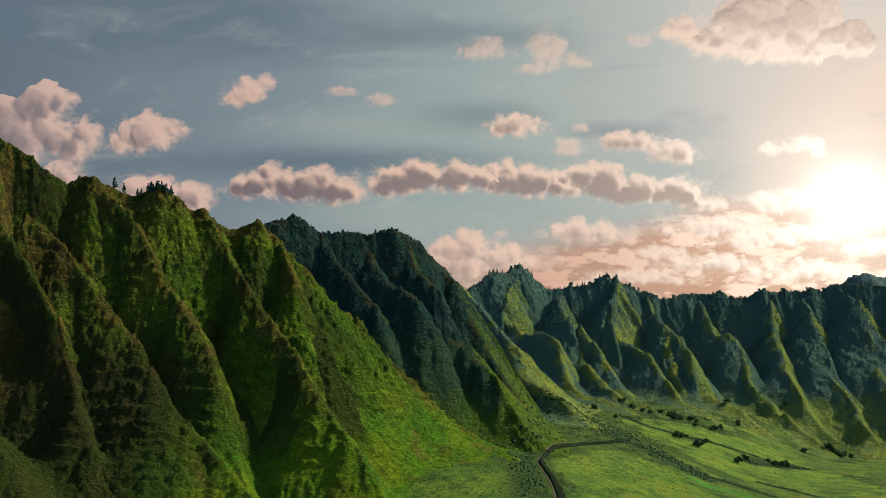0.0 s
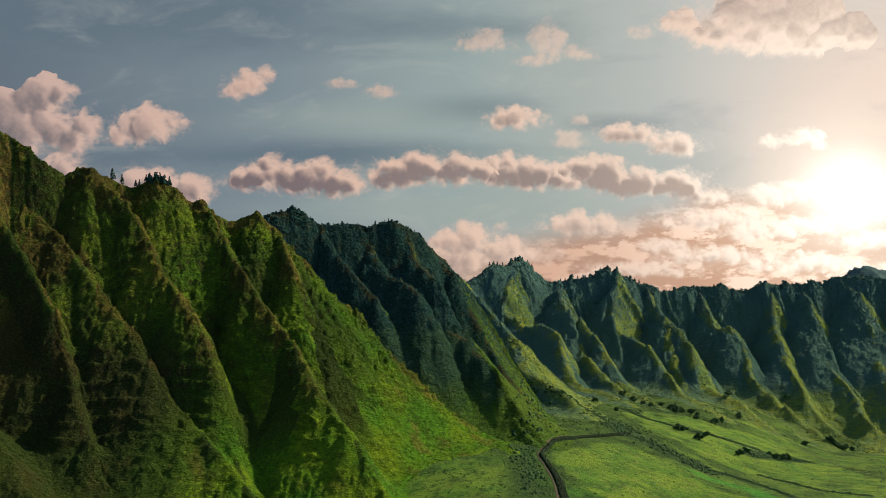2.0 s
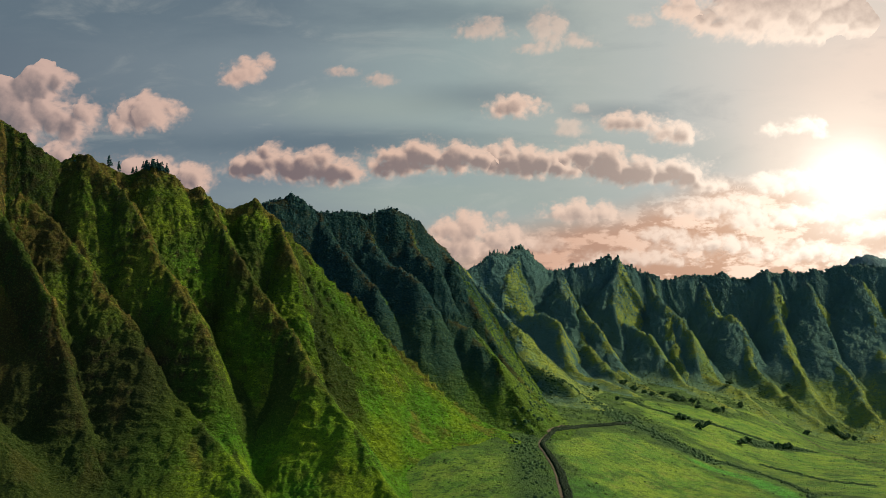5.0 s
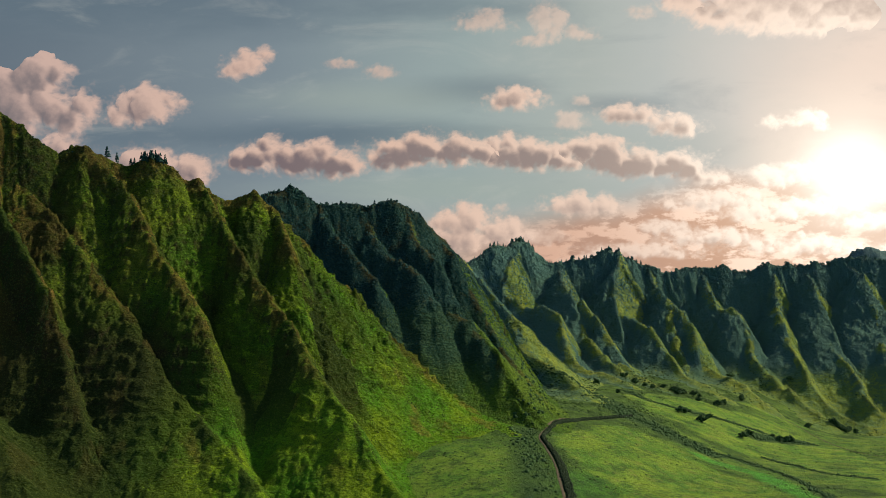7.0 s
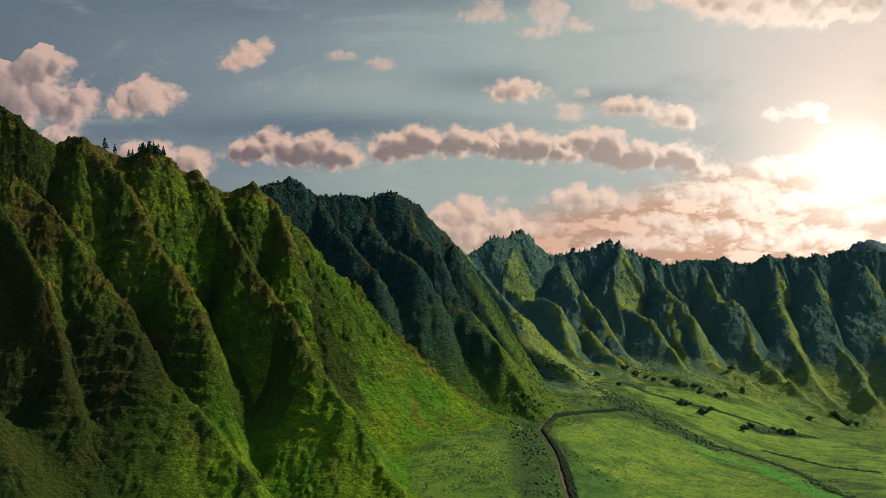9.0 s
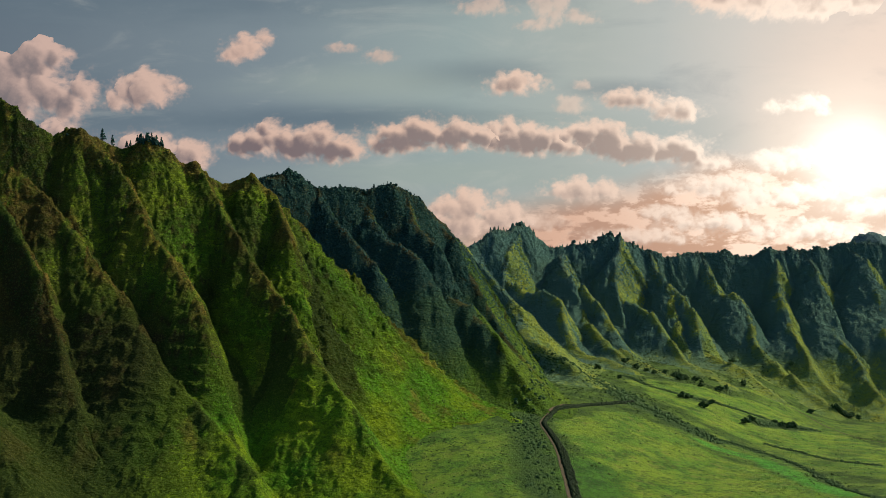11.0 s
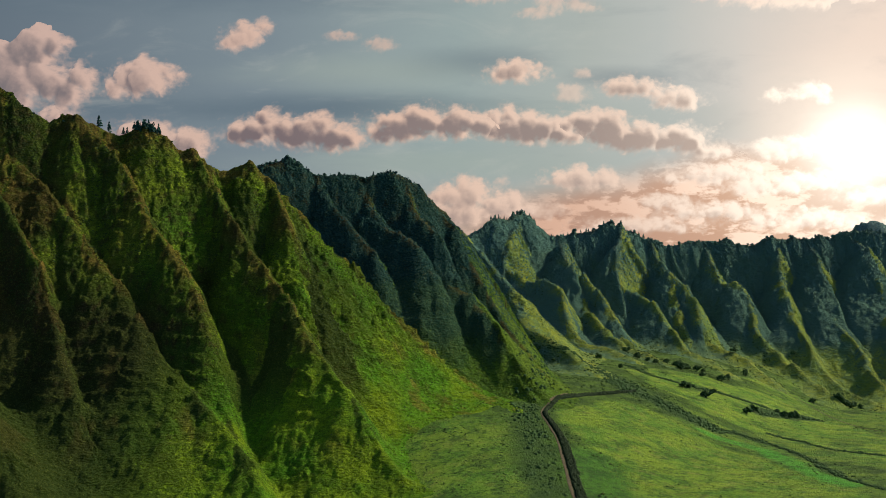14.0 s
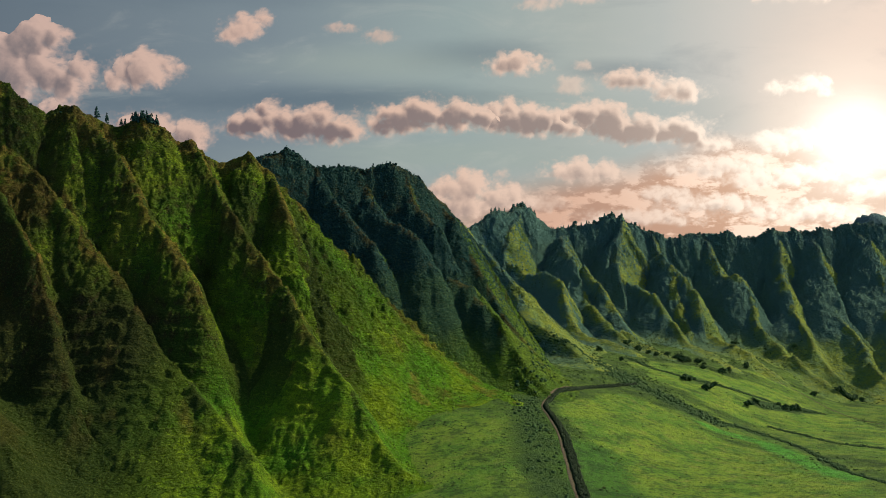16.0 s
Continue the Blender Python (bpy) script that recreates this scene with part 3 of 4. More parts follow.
def mounds(name, x, y, z, r, tall, mat, label, category):
    """All mounds of one cover as ONE mesh."""
    n = len(x)
    pick, turn = rng.integers(0, 16, n), rng.uniform(0, 6.28, n)
    v = DOMES[pick]
    c, s = np.cos(turn)[:, None], np.sin(turn)[:, None]
    vx, vy = v[:, :, 0] * c - v[:, :, 1] * s, v[:, :, 0] * s + v[:, :, 1] * c
    co = np.stack([x[:, None] + vx * r[:, None], y[:, None] + vy * r[:, None], z[:, None] + v[:, :, 2] * (r * tall)[:, None]], 2)
    faces = (DOME_FACES[None] + (np.arange(n) * 9)[:, None, None]).ravel().astype(np.int32)
    me = bpy.data.meshes.new(name)
    me.vertices.add(n * 9)
    me.vertices.foreach_set("co", co.ravel())
    me.loops.add(len(faces))
    me.loops.foreach_set("vertex_index", faces)
    me.polygons.add(len(faces) // 3)
    me.polygons.foreach_set("loop_start", np.arange(0, len(faces), 3, dtype=np.int32))
    me.update(calc_edges=True)
    me.polygons.foreach_set("use_smooth", np.ones(len(faces) // 3, bool))
    me.materials.append(mat)
    return tagged(new(name, me), label, category, kind="stuff")


def plant(name, grid, count, weight, size, tall, mat, label, category):
    """Mounds scattered over a height grid, by a weight of place, height, distance from the crest and steepness."""
    xs, ys, z, keep, d, runnel = grid
    X, Y = np.meshgrid(xs, ys)
    gy, gx = np.gradient(z, ys, xs)
    steep = np.hypot(gx, gy)
    w = np.where(keep, weight(X, Y, z, d, steep), 0) * np.sqrt(1 + steep ** 2) * (0.35 + smooth(0.3, -0.5, runnel))
    w = np.where(gy < -0.9, 0, w).ravel()          # sides that fall away to the north bear none
    cum = np.cumsum(w)
    i = np.searchsorted(cum, rng.uniform(0, cum[-1], count))
    step = xs[1] - xs[0]
    ox, oy = rng.uniform(-0.5, 0.5, (2, count)) * step
    x, y = X.ravel()[i] + ox, Y.ravel()[i] + oy
    zz = z.ravel()[i] + gx.ravel()[i] * ox + gy.ravel()[i] * oy
    r = size(x, y, zz, rng.uniform(0, 1, count))
    return mounds(name, x, y, zz - 0.1 * r, r, tall, mat, label, category)


def patch(x, y, scale, seed):
    return smooth(-0.15, 0.35, fbm(x / scale, y / scale, 4, seed))


plant("shrubs", NEAR_H, 44000,
      lambda x, y, z, d, s: 0.05 + 0.45 * patch(x, y, 32, 101) * smooth(80, 180, z) + 0.48 * patch(x, y, 10, 102) * smooth(15, 60, z) * (0.45 + 0.55 * smooth(85, 140, z))
      + 0.10 * smooth(1.2, 2.0, s),
      lambda x, y, z, u: (0.25 + 0.75 * u ** 3) * (0.65 + 0.4 * smooth(80, 200, z)), 0.62, MAT_SHRUB,
      "low dark green shrubs over the fluted slopes", "shrubs")
plant("forest", MID_H, 24000, lambda x, y, z, d, s: 0.03 + smooth(110, 190, z) + 0.5 * patch(x, y, 25, 103) * smooth(95, 140, z),
      lambda x, y, z, u: (0.5 + 0.7 * u ** 2) * (0.6 + 0.4 * smooth(90, 220, z)), 0.85, MAT_WOOD,
      "dense dark forest on the mountain", "forest")
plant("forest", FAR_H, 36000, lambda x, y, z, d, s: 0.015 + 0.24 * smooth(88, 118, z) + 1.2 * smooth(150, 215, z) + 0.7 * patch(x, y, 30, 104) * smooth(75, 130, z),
      lambda x, y, z, u: (0.55 + 1.3 * u ** 4) * (0.6 + 0.5 * smooth(90, 220, z)), 1.0, MAT_FARWOOD_HAZY,
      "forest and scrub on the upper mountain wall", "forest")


def field_shrubs():
    n = 110000
    x, y = rng.uniform(55, 900, n), rng.uniform(640, 1720, n)
    past, lush, thick = cover(x, y)
    p = 0.02 + 0.5 * thick + 0.5 * (1 - past) * smooth(-0.05, 0.35, fbm(x / 38, y / 38, 4, 106)) + 0.10 * patch(x, y, 12, 105) ** 2
    ok = (rng.uniform(0, 1, n) < p * (1 - 0.9 * lush)) & (x < 0.46 * y) & (polyline_distance(x, y, TRACK) > 4)
    x, y = x[ok], y[ok]
    r = (0.35 + 1.0 * rng.uniform(0, 1, len(x)) ** 3) * (0.8 + 0.5 * (1 - past[ok]))
    dense = thick[ok] > 0.35
    z = surface_at(x, y)
    mounds("field_shrubs", x[~dense], y[~dense], z[~dense], r[~dense], 0.8, MAT_FIELDSHRUB, "scattered low shrubs on the valley floor", "shrubs")
    mounds("thicket", x[dense], y[dense], z[dense], 1.35 * r[dense], 0.9, MAT_VALLEYTREE, "dark scrub thickets across the valley floor", "shrubs")


field_shrubs()


def hedge():
    """The dark hedge that follows the track on its far side."""
    n = 3000
    i = rng.integers(0, len(TRACK_LINE) - 1, n)
    p = TRACK_LINE[i] + (TRACK_LINE[i + 1] - TRACK_LINE[i]) * rng.uniform(0, 1, n)[:, None]
    near_end = smooth(1000, 880, p[:, 1])
    off = 2.2 + rng.uniform(0, 1, n) * (1.2 + 4.0 * near_end)
    p = p - TRACK_SIDE[i] * off[:, None]
    mounds("hedge", p[:, 0], p[:, 1], surface_at(p[:, 0], p[:, 1]), rng.uniform(0.8, 1.9, n), 1.5, MAT_HEDGE,
           "dark hedge beside the dirt track", "hedge")


hedge()


def tussocks():
    """Coarse tufts of grass over the large pasture."""
    n = 30000
    x, y = rng.uniform(85, 420, n), rng.uniform(660, 1130, n)
    ok = (rng.uniform(0, 1, n) < in_field(x, y) * (0.25 + 0.75 * patch(x, y, 16, 107))) & (polyline_distance(x, y, TRACK) > 6)
    x, y = x[ok], y[ok]
    r = 0.25 + 0.55 * rng.uniform(0, 1, len(x)) ** 2
    mounds("tussock_grass", x, y, surface_at(x, y), r, 0.6, MAT_TUSSOCK, "coarse yellow-green tufts over the pasture", "grass")


def hedgerow(pts, count, size):
    """A broken dark row of shrubs along a field edge."""
    line = smooth_line(pts, 10)
    i = rng.integers(0, len(line) - 1, count)
    p = line[i] + (line[i + 1] - line[i]) * rng.uniform(0, 1, count)[:, None]
    p = p[fbm(p[:, 0] / 9, p[:, 1] / 9, 2, 108) > -0.25]
    p = p + rng.normal(0, 1.0, p.shape) * size
    mounds("hedgerow", p[:, 0], p[:, 1], surface_at(p[:, 0], p[:, 1]), size * rng.uniform(0.5, 1.2, len(p)), 0.9, MAT_VALLEYTREE,
           "broken dark row of shrubs along a field edge", "hedge")


def bank_shrubs():
    """Low growth on the gentle slope between the mountain foot and the track."""
    n = 2600
    x, y = rng.uniform(-30, 84, n), rng.uniform(650, 1010, n)
    ok = (rng.uniform(0, 1, n) < 0.2 + 0.8 * patch(x, y, 20, 109)) & (polyline_distance(x, y, TRACK) > 4)
    x, y = x[ok], y[ok]
    r = 0.3 + 0.7 * rng.uniform(0, 1, len(x)) ** 2
    mounds("low_shrubs", x, y, surface_at(x, y), r, 0.7, MAT_FIELDSHRUB, "low green shrubs on the bank above the track", "shrubs")


bank_shrubs()
tussocks()
for _pts, _n, _s in ((SCRUB_BANDS[0][0], 500, 1.5), (SCRUB_BANDS[1][0], 520, 1.3), (SCRUB_BANDS[2][0], 420, 1.6), (SCRUB_BANDS[3][0], 360, 2.2), (SCRUB_BANDS[4][0], 200, 1.2)):
    hedgerow(_pts, _n, _s)


# ---- trees ----
def bark_material():
    m = Nodes("bark")
    c = m.mix(m.step(0.35, 0.65, m.noise(4.0, 5, 0.7)), (0.06, 0.045, 0.03), (0.11, 0.09, 0.065))
    m.bump(m.noise(9.0, 4, 0.7), 0.6, 0.05)
    return m.done(c, 0.95, 0.1)


MAT_BARK = bark_material()


def tree(name, height, spread, conical, seed, label, leaves):
    """A tree of unit kind: tapered bent trunk with limbs, and a crown of many small leafy tufts with gaps."""
    r = np.random.default_rng(seed)
    base = new(name)
    bm = bmesh.new()
    rings = []
    lean = r.normal(0, 0.03, 2)
    for k in range(6):
        f = k / 5
        rad = height * 0.022 * (1 - 0.8 * f) + 0.02
        cx, cy = lean * height * f * f
        rings.append([bm.verts.new((cx + rad * math.cos(a), cy + rad * math.sin(a), height * 0.9 * f - 0.4)) for a in np.arange(6) * math.pi / 3])
    for p, q in zip(rings, rings[1:]):
        for k in range(6):
            bm.faces.new((p[k], p[(k + 1) % 6], q[(k + 1) % 6], q[k]))
    tips = []
    for k in range(11 if conical else 9):
        f = r.uniform(0.18, 0.9) if conical else r.uniform(0.35, 0.75)
        a = r.uniform(0, 6.28)
        reach = spread * ((1.02 - f) if conical else r.uniform(0.5, 0.95))
        root = Vector((lean[0] * height * f * f, lean[1] * height * f * f, height * 0.9 * f - 0.4))
        tip = root + Vector((math.cos(a) * reach, math.sin(a) * reach, reach * (0.15 if conical else 0.7)))
        side = Vector((-math.sin(a), math.cos(a), 0)) * height * 0.008
        lift = Vector((0, 0, height * 0.008))
        v = [bm.verts.new(q) for q in (root + side, root - side, root + lift, tip)]
        for t3 in ((0, 1, 3), (1, 2, 3), (2, 0, 3)):
            bm.faces.new([v[i] for i in t3])
        tips.append(tip)
    me = bpy.data.meshes.new("trunk")
    bm.to_mesh(me)
    bm.free()
    me.materials.append(MAT_BARK)
    trunk = new("trunk", me)
    trunk.parent = base
    co, faces = [], []
    count = 46 if conical else 70
    for k in range(count):
        a = r.uniform(0, 6.28)
        if conical:
            f = r.uniform(0.12, 1.0) ** 0.9
            reach = spread * (1.03 - f) * r.uniform(0.35, 1.0) ** 0.6
            p = np.array([math.cos(a) * reach, math.sin(a) * reach, height * f])
            size = height * 0.045 + spread * 0.22 * (1.1 - f)
        else:
            tip = tips[k % len(tips)]
            p = np.array(tip) * (0.72, 0.72, 0.8) + r.normal(0, spread * 0.22, 3) * (1, 1, 0.8)
            if k % 3 == 0:      # the rounded top and the heart of the crown
                p = np.array((lean[0] * height * 0.5, lean[1] * height * 0.5, height * r.uniform(0.55, 0.95))) + r.normal(0, spread * 0.24, 3) * (1, 1, 0.4)
            size = spread * r.uniform(0.2, 0.36)
        v = DOMES[r.integers(0, 16)] * size * (1, 1, 1.0 if conical else 0.8) + p
        faces += (DOME_FACES + 9 * k).tolist()
        co += v.tolist()
    me = bpy.data.meshes.new("crown")
    me.from_pydata(co, [], faces)
    me.materials.append(leaves)
    crown = new("crown", me)
    crown.parent = base
    return tagged(base, label, "tree", group="ridge trees")


SLENDER = [tree("slender_tree", 9.0, 2.3, True, 300 + k, "tall slender dark green tree on the ridge", MAT_WOOD) for k in range(4)]
BROAD = [tree("broad_tree", 7.5, 3.4, False, 320 + k, "round-crowned dark green tree on the ridge", MAT_WOOD) for k in range(4)]
FAR_SLENDER = [tree("slender_tree", 9.0, 2.2, True, 340 + k, "slender tree on the far ridge, haze tinted into its leaves", MAT_FARWOOD_HAZY) for k in range(3)]
FAR_BROAD = [tree("broad_tree", 7.5, 3.8, False, 350 + k, "round-crowned green tree on the far ridge", MAT_FARWOOD_HAZY) for k in range(4)]
VALLEY = [tree("broad_tree", 7.0, 4.2, False, 370 + k, "round dark green tree on the valley floor", MAT_VALLEYTREE) for k in range(4)]
USED = {}


def stand(kinds, x, y, z, size, label="", group=""):
    """Puts a tree up: the first of a kind itself, then copies."""
    ob = kinds[int(rng.integers(0, len(kinds)))]
    m = Matrix.LocRotScale((float(x), float(y), float(z) - 0.2), Euler((0, 0, float(rng.uniform(0, 6.28)))), None)
    if ob.name in USED:
        ob = copy_thing(ob, m)
    else:
        USED[ob.name] = True
        ob.matrix_basis = m
    ob.scale = (size * float(rng.uniform(0.85, 1.2)),) * 2 + (size,)
    return tagged(ob, label, "", group)


def height_on(grid, x, y):
    xs, ys, z = grid[:3]
    i, j = int(np.clip(np.searchsorted(xs, x), 1, len(xs) - 1)), int(np.clip(np.searchsorted(ys, y), 1, len(ys) - 1))
    return float(z[j - 1:j + 1, i - 1:i + 1].mean())


def crest_trees(grid, pts, gap, size, kinds, share):
    """Trees along a stretch of a crest, at uneven gaps."""
    for (ax, ay, _), (bx, by, _) in zip(pts, pts[1:]):
        n = math.hypot(bx - ax, by - ay) / gap
        for k in range(int(n + rng.uniform(0, 1))):
            if rng.uniform() < share:
                u = rng.uniform(0, 1)
                x, y = ax + u * (bx - ax) + rng.normal(0, 1.2), ay + u * (by - ay) + rng.normal(0, 2.0)
                s = size * rng.uniform(0.6, 1.15)
                stand(kinds, x, y, height_on(grid, x, y) - 1.6 * s, s)


for _x, _y, _s in ((-286, 996, 1.15), (-279, 1001, 1.1), (-268, 1005, 0.75), (-265, 1005, 0.7)):
    stand(SLENDER, _x, _y, height_on(NEAR_H, _x, _y), _s, "lone thin dark tree on the mountain crest")
crest_trees(NEAR_H, NEAR[1][0][4:7], 0.8, 0.95, SLENDER, 1.0)
crest_trees(NEAR_H, NEAR[0][0][1:8], 9.0, 0.35, BROAD, 0.6)
crest_trees(MID_H, MID[0][0][1:12], 2.6, 0.55, SLENDER[:2] + BROAD, 0.95)
crest_trees(FAR_H, FAR[1][0][1:6], 3.5, 0.85, FAR_SLENDER + FAR_BROAD[:1], 0.95)
crest_trees(FAR_H, FAR[1][0][6:], 4.5, 0.85, FAR_BROAD[:2] + FAR_SLENDER, 0.95)
crest_trees(FAR_H, FAR[2][0][:12], 4.5, 0.72, FAR_BROAD, 0.95)

VALLEY_TREES = [(231, 1510), (237, 1516), (238, 1460), (245, 1438), (254, 1430), (301, 1388), (324, 1392), (340, 1426), (398, 1626), (380, 1500), (273, 1248), (255, 1268),
                (262, 1274), (314, 1240), (327, 1266), (454, 1468), (495, 1680), (291, 1288), (197, 1324), (181, 1396)]
for _cx, _cy, _n in ((292, 1432, 12), (516, 1506, 14), (372, 1306, 6)):      # thickets at the foot of the spurs
    VALLEY_TREES += [(_cx + rng.normal(0, 9), _cy + rng.normal(0, 7)) for _ in range(_n)]
for _k, (_x, _y) in enumerate(VALLEY_TREES):
    stand(VALLEY, _x, _y, surface_at(_x, _y)[0] - 0.8, rng.uniform(0.7, 1.2), "round dark green tree on the valley floor", "valley trees")


# ---- sky ----
def sky_material():
    """Evening sky: blue grey away from the low sun, cream and white towards it, veils and a mottled bank low down."""
    m = Nodes("evening_sky")
    sep = m.add("ShaderNodeSeparateXYZ", Vector=m.coords())
    u = m.math("DIVIDE", sep.outputs[0], sep.outputs[1])
    v = m.math("DIVIDE", sep.outputs[2], sep.outputs[1])
    flat = m.add("ShaderNodeCombineXYZ", X=u, Y=v).outputs[0]
    wob = m.math("SUBTRACT", m.noise(5.0, 4, 0.5, flat), 0.5)
    wisp = m.math("SUBTRACT", m.noise(1.0, 6, 0.6, m.add("ShaderNodeMapping", Vector=flat, Rotation=(0, 0, 0.15), Scale=(5.0, 18.0, 1.0)).outputs[0]), 0.5)

    def away(cu, cv, ru, rv):
        a, b2 = m.math("DIVIDE", m.math("SUBTRACT", u, cu), ru), m.math("DIVIDE", m.math("SUBTRACT", v, cv), rv)
        return m.math("SQRT", m.math("ADD", m.math("MULTIPLY", a, a), m.math("MULTIPLY", b2, b2)))

    d = away(0.348, 0.140, 1.0, 0.86)
    d2 = m.math("ADD", away(0.40, 0.14, 0.80, 1.25), m.math("MULTIPLY", wob, 0.10))
    c = m.ramp(d2, [(0.0, (0.74, 0.57, 0.47)), (0.10, (0.66, 0.54, 0.455)), (0.20, (0.49, 0.462, 0.42)), (0.28, (0.375, 0.392, 0.37)),
                    (0.37, (0.315, 0.345, 0.322)), (0.50, (0.238, 0.292, 0.288)), (0.70, (0.155, 0.195, 0.22)), (1.0, (0.10, 0.13, 0.16))])
    # darker veils of high cloud
    for cu, cv, ru, rv, k in ((-0.30, 0.300, 0.34, 0.055, 0.8), (-0.13, 0.171, 0.22, 0.020, 0.8), (0.02, 0.213, 0.085, 0.018, 0.5), (0.14, 0.200, 0.06, 0.013, 0.4),
                              (0.0, 0.285, 0.12, 0.02, 0.5), (-0.33, 0.19, 0.12, 0.03, 0.5)):
        e = m.math("ADD", away(cu, cv, ru, rv), m.math("MULTIPLY", wisp, 1.3))
        c = m.mix(m.math("MULTIPLY", m.step(1.15, 0.1, e), k), c, (0.090, 0.127, 0.158))
    # paler open sky
    for cu, cv, ru, rv, k in ((-0.08, 0.205, 0.16, 0.022, 0.5), (0.10, 0.16, 0.2, 0.03, 0.35), (-0.02, 0.125, 0.2, 0.018, 0.6)):
        e = m.math("ADD", away(cu, cv, ru, rv), m.math("MULTIPLY", wisp, 1.3))
        c = m.mix(m.math("MULTIPLY", m.step(1.2, 0.0, e), k), c, (0.265, 0.31, 0.28))
    # thin high veils, paler and darker by turns
    streaks = m.noise(1.0, 7, 0.62, m.add("ShaderNodeMapping", Vector=flat, Rotation=(0, 0, 0.35), Scale=(9.0, 26.0, 1.0)).outputs[0], 0.6)
    c = m.mix(m.math("MULTIPLY", m.step(0.50, 0.78, streaks), 0.30), c, (0.42, 0.42, 0.38))
    c = m.mix(m.math("MULTIPLY", m.step(0.48, 0.25, streaks), 0.22), c, (0.15, 0.185, 0.21))
    # a creamy band above the ridges
    low = m.step(0.125, 0.05, v)
    c = m.mix(m.math("MULTIPLY", low, 0.65), c, (0.38, 0.32, 0.26))
    # mottled bank
    bank_map = m.add("ShaderNodeMapping", Vector=flat, Rotation=(0, 0, -0.10), Scale=(16.0, 34.0, 1.0))
    bank = m.noise(2.0, 9, 0.62, bank_map.outputs[0], 0.0)
    near_sun = m.step(0.30, 0.03, d)
    edge = m.math("ADD", m.math("SUBTRACT", v, m.math("MULTIPLY", u, 0.19)), m.math("MULTIPLY", wob, -0.06))
    region = m.math("MULTIPLY", m.step(0.100, 0.068, edge), m.step(-0.10, 0.10, u))
    peach = m.mix(near_sun, (0.54, 0.320, 0.225), (1.0, 0.77, 0.60))
    dusk = m.mix(near_sun, (0.36, 0.205, 0.145), (0.58, 0.345, 0.22))
    c = m.mix(m.math("MULTIPLY", region, 0.92), c, m.mix(m.step(0.485, 0.585, bank), dusk, peach))
    # the glow round the sun
    near = m.math("ADD", d, m.math("MULTIPLY", wisp, 0.03))
    c = m.mix(m.math("POWER", m.step(0.20, 0.0, near), 3.0), c, (0.88, 0.76, 0.63))
    c = m.mix(m.math("POWER", m.step(0.068, 0.0, near), 1.5), c, (1.25, 1.2, 1.12))
    em = m.add("ShaderNodeEmission", Color=c, Strength=1.0)
    m.tree.links.new(em.outputs[0], m.out.inputs[0])
    return m.mat


def build_sky():
    az, el = np.radians(np.linspace(-40, 40, 65)), np.radians(np.linspace(-4, 32, 37))
    A, E = np.meshgrid(az, el)
    co = np.stack([np.sin(A) * np.cos(E), np.cos(A) * np.cos(E), np.sin(E)], -1).reshape(-1, 3) * 4650
    faces = [(j * 65 + i, j * 65 + i + 1, j * 65 + i + 66, j * 65 + i + 65) for j in range(36) for i in range(64)]
    me = bpy.data.meshes.new("backdrop")
    me.from_pydata(co.tolist(), [], faces)
    me.materials.append(sky_material())
    ob = new("backdrop", me)
    ob.location = (37, 0, 111)
    tagged(ob, "evening sky with a low bright sun", "sky", kind="structure")


build_sky()


def cloud_material():
    """Cloud with backlight painted into its emission: thin rims peach, white near the sun; parts with much cloud
    between them and the light grey mauve.
    """
    m = Nodes("evening_cloud")
    pos = m.add("ShaderNodeNewGeometry").outputs["Position"]
    sep = m.add("ShaderNodeSeparateXYZ", Vector=m.add("ShaderNodeVectorMath", i0=pos, i1=(-34, 0, -114)).outputs[0])
    u = m.math("DIVIDE", sep.outputs[0], sep.outputs[1])
    v = m.math("DIVIDE", sep.outputs[2], sep.outputs[1])
    du, dv = m.math("SUBTRACT", u, 0.348), m.math("SUBTRACT", v, 0.140)
    d = m.math("SQRT", m.math("ADD", m.math("MULTIPLY", du, du), m.math("MULTIPLY", dv, dv)))
    rim = m.ramp(d, [(0.0, (1.2, 1.1, 0.95)), (0.10, (0.90, 0.76, 0.63)), (0.2, (0.66, 0.50, 0.40)), (0.4, (0.56, 0.385, 0.30)), (0.75, (0.45, 0.315, 0.27))])
    core_shade = m.ramp(d, [(0.0, (0.72, 0.54, 0.42)), (0.12, (0.42, 0.33, 0.275)), (0.25, (0.255, 0.20, 0.18)), (0.5, (0.145, 0.112, 0.118)), (0.8, (0.150, 0.132, 0.138))])
    thick = m.math("ADD", m.attr("core_shade"), m.math("MULTIPLY", m.math("SUBTRACT", m.noise(0.03, 6, 0.65), 0.5), 0.5))
    c = m.mix(m.step(-0.05, 1.0, thick), rim, core_shade)
    # the cloud glows by itself, its light and shade lie in this colour
    em = m.add("ShaderNodeEmission", Color=c)
    clear = m.add("ShaderNodeBsdfTransparent")
    dens = m.math("ADD", m.attr("dens"), m.math("MULTIPLY", m.math("SUBTRACT", m.noise(0.07, 6, 0.72), 0.5), 0.7))
    veil = m.math("MULTIPLY", m.step(-0.55, 0.85, dens), m.attr("cover"))
    mixer = m.add("ShaderNodeMixShader", Fac=veil)
    m.tree.links.new(clear.outputs[0], mixer.inputs[1])
    m.tree.links.new(em.outputs[0], mixer.inputs[2])
    m.tree.links.new(mixer.outputs[0], m.out.inputs[0])
    return m.mat


MAT_CLOUD = cloud_material()
CLOUD_Y = 4300.0


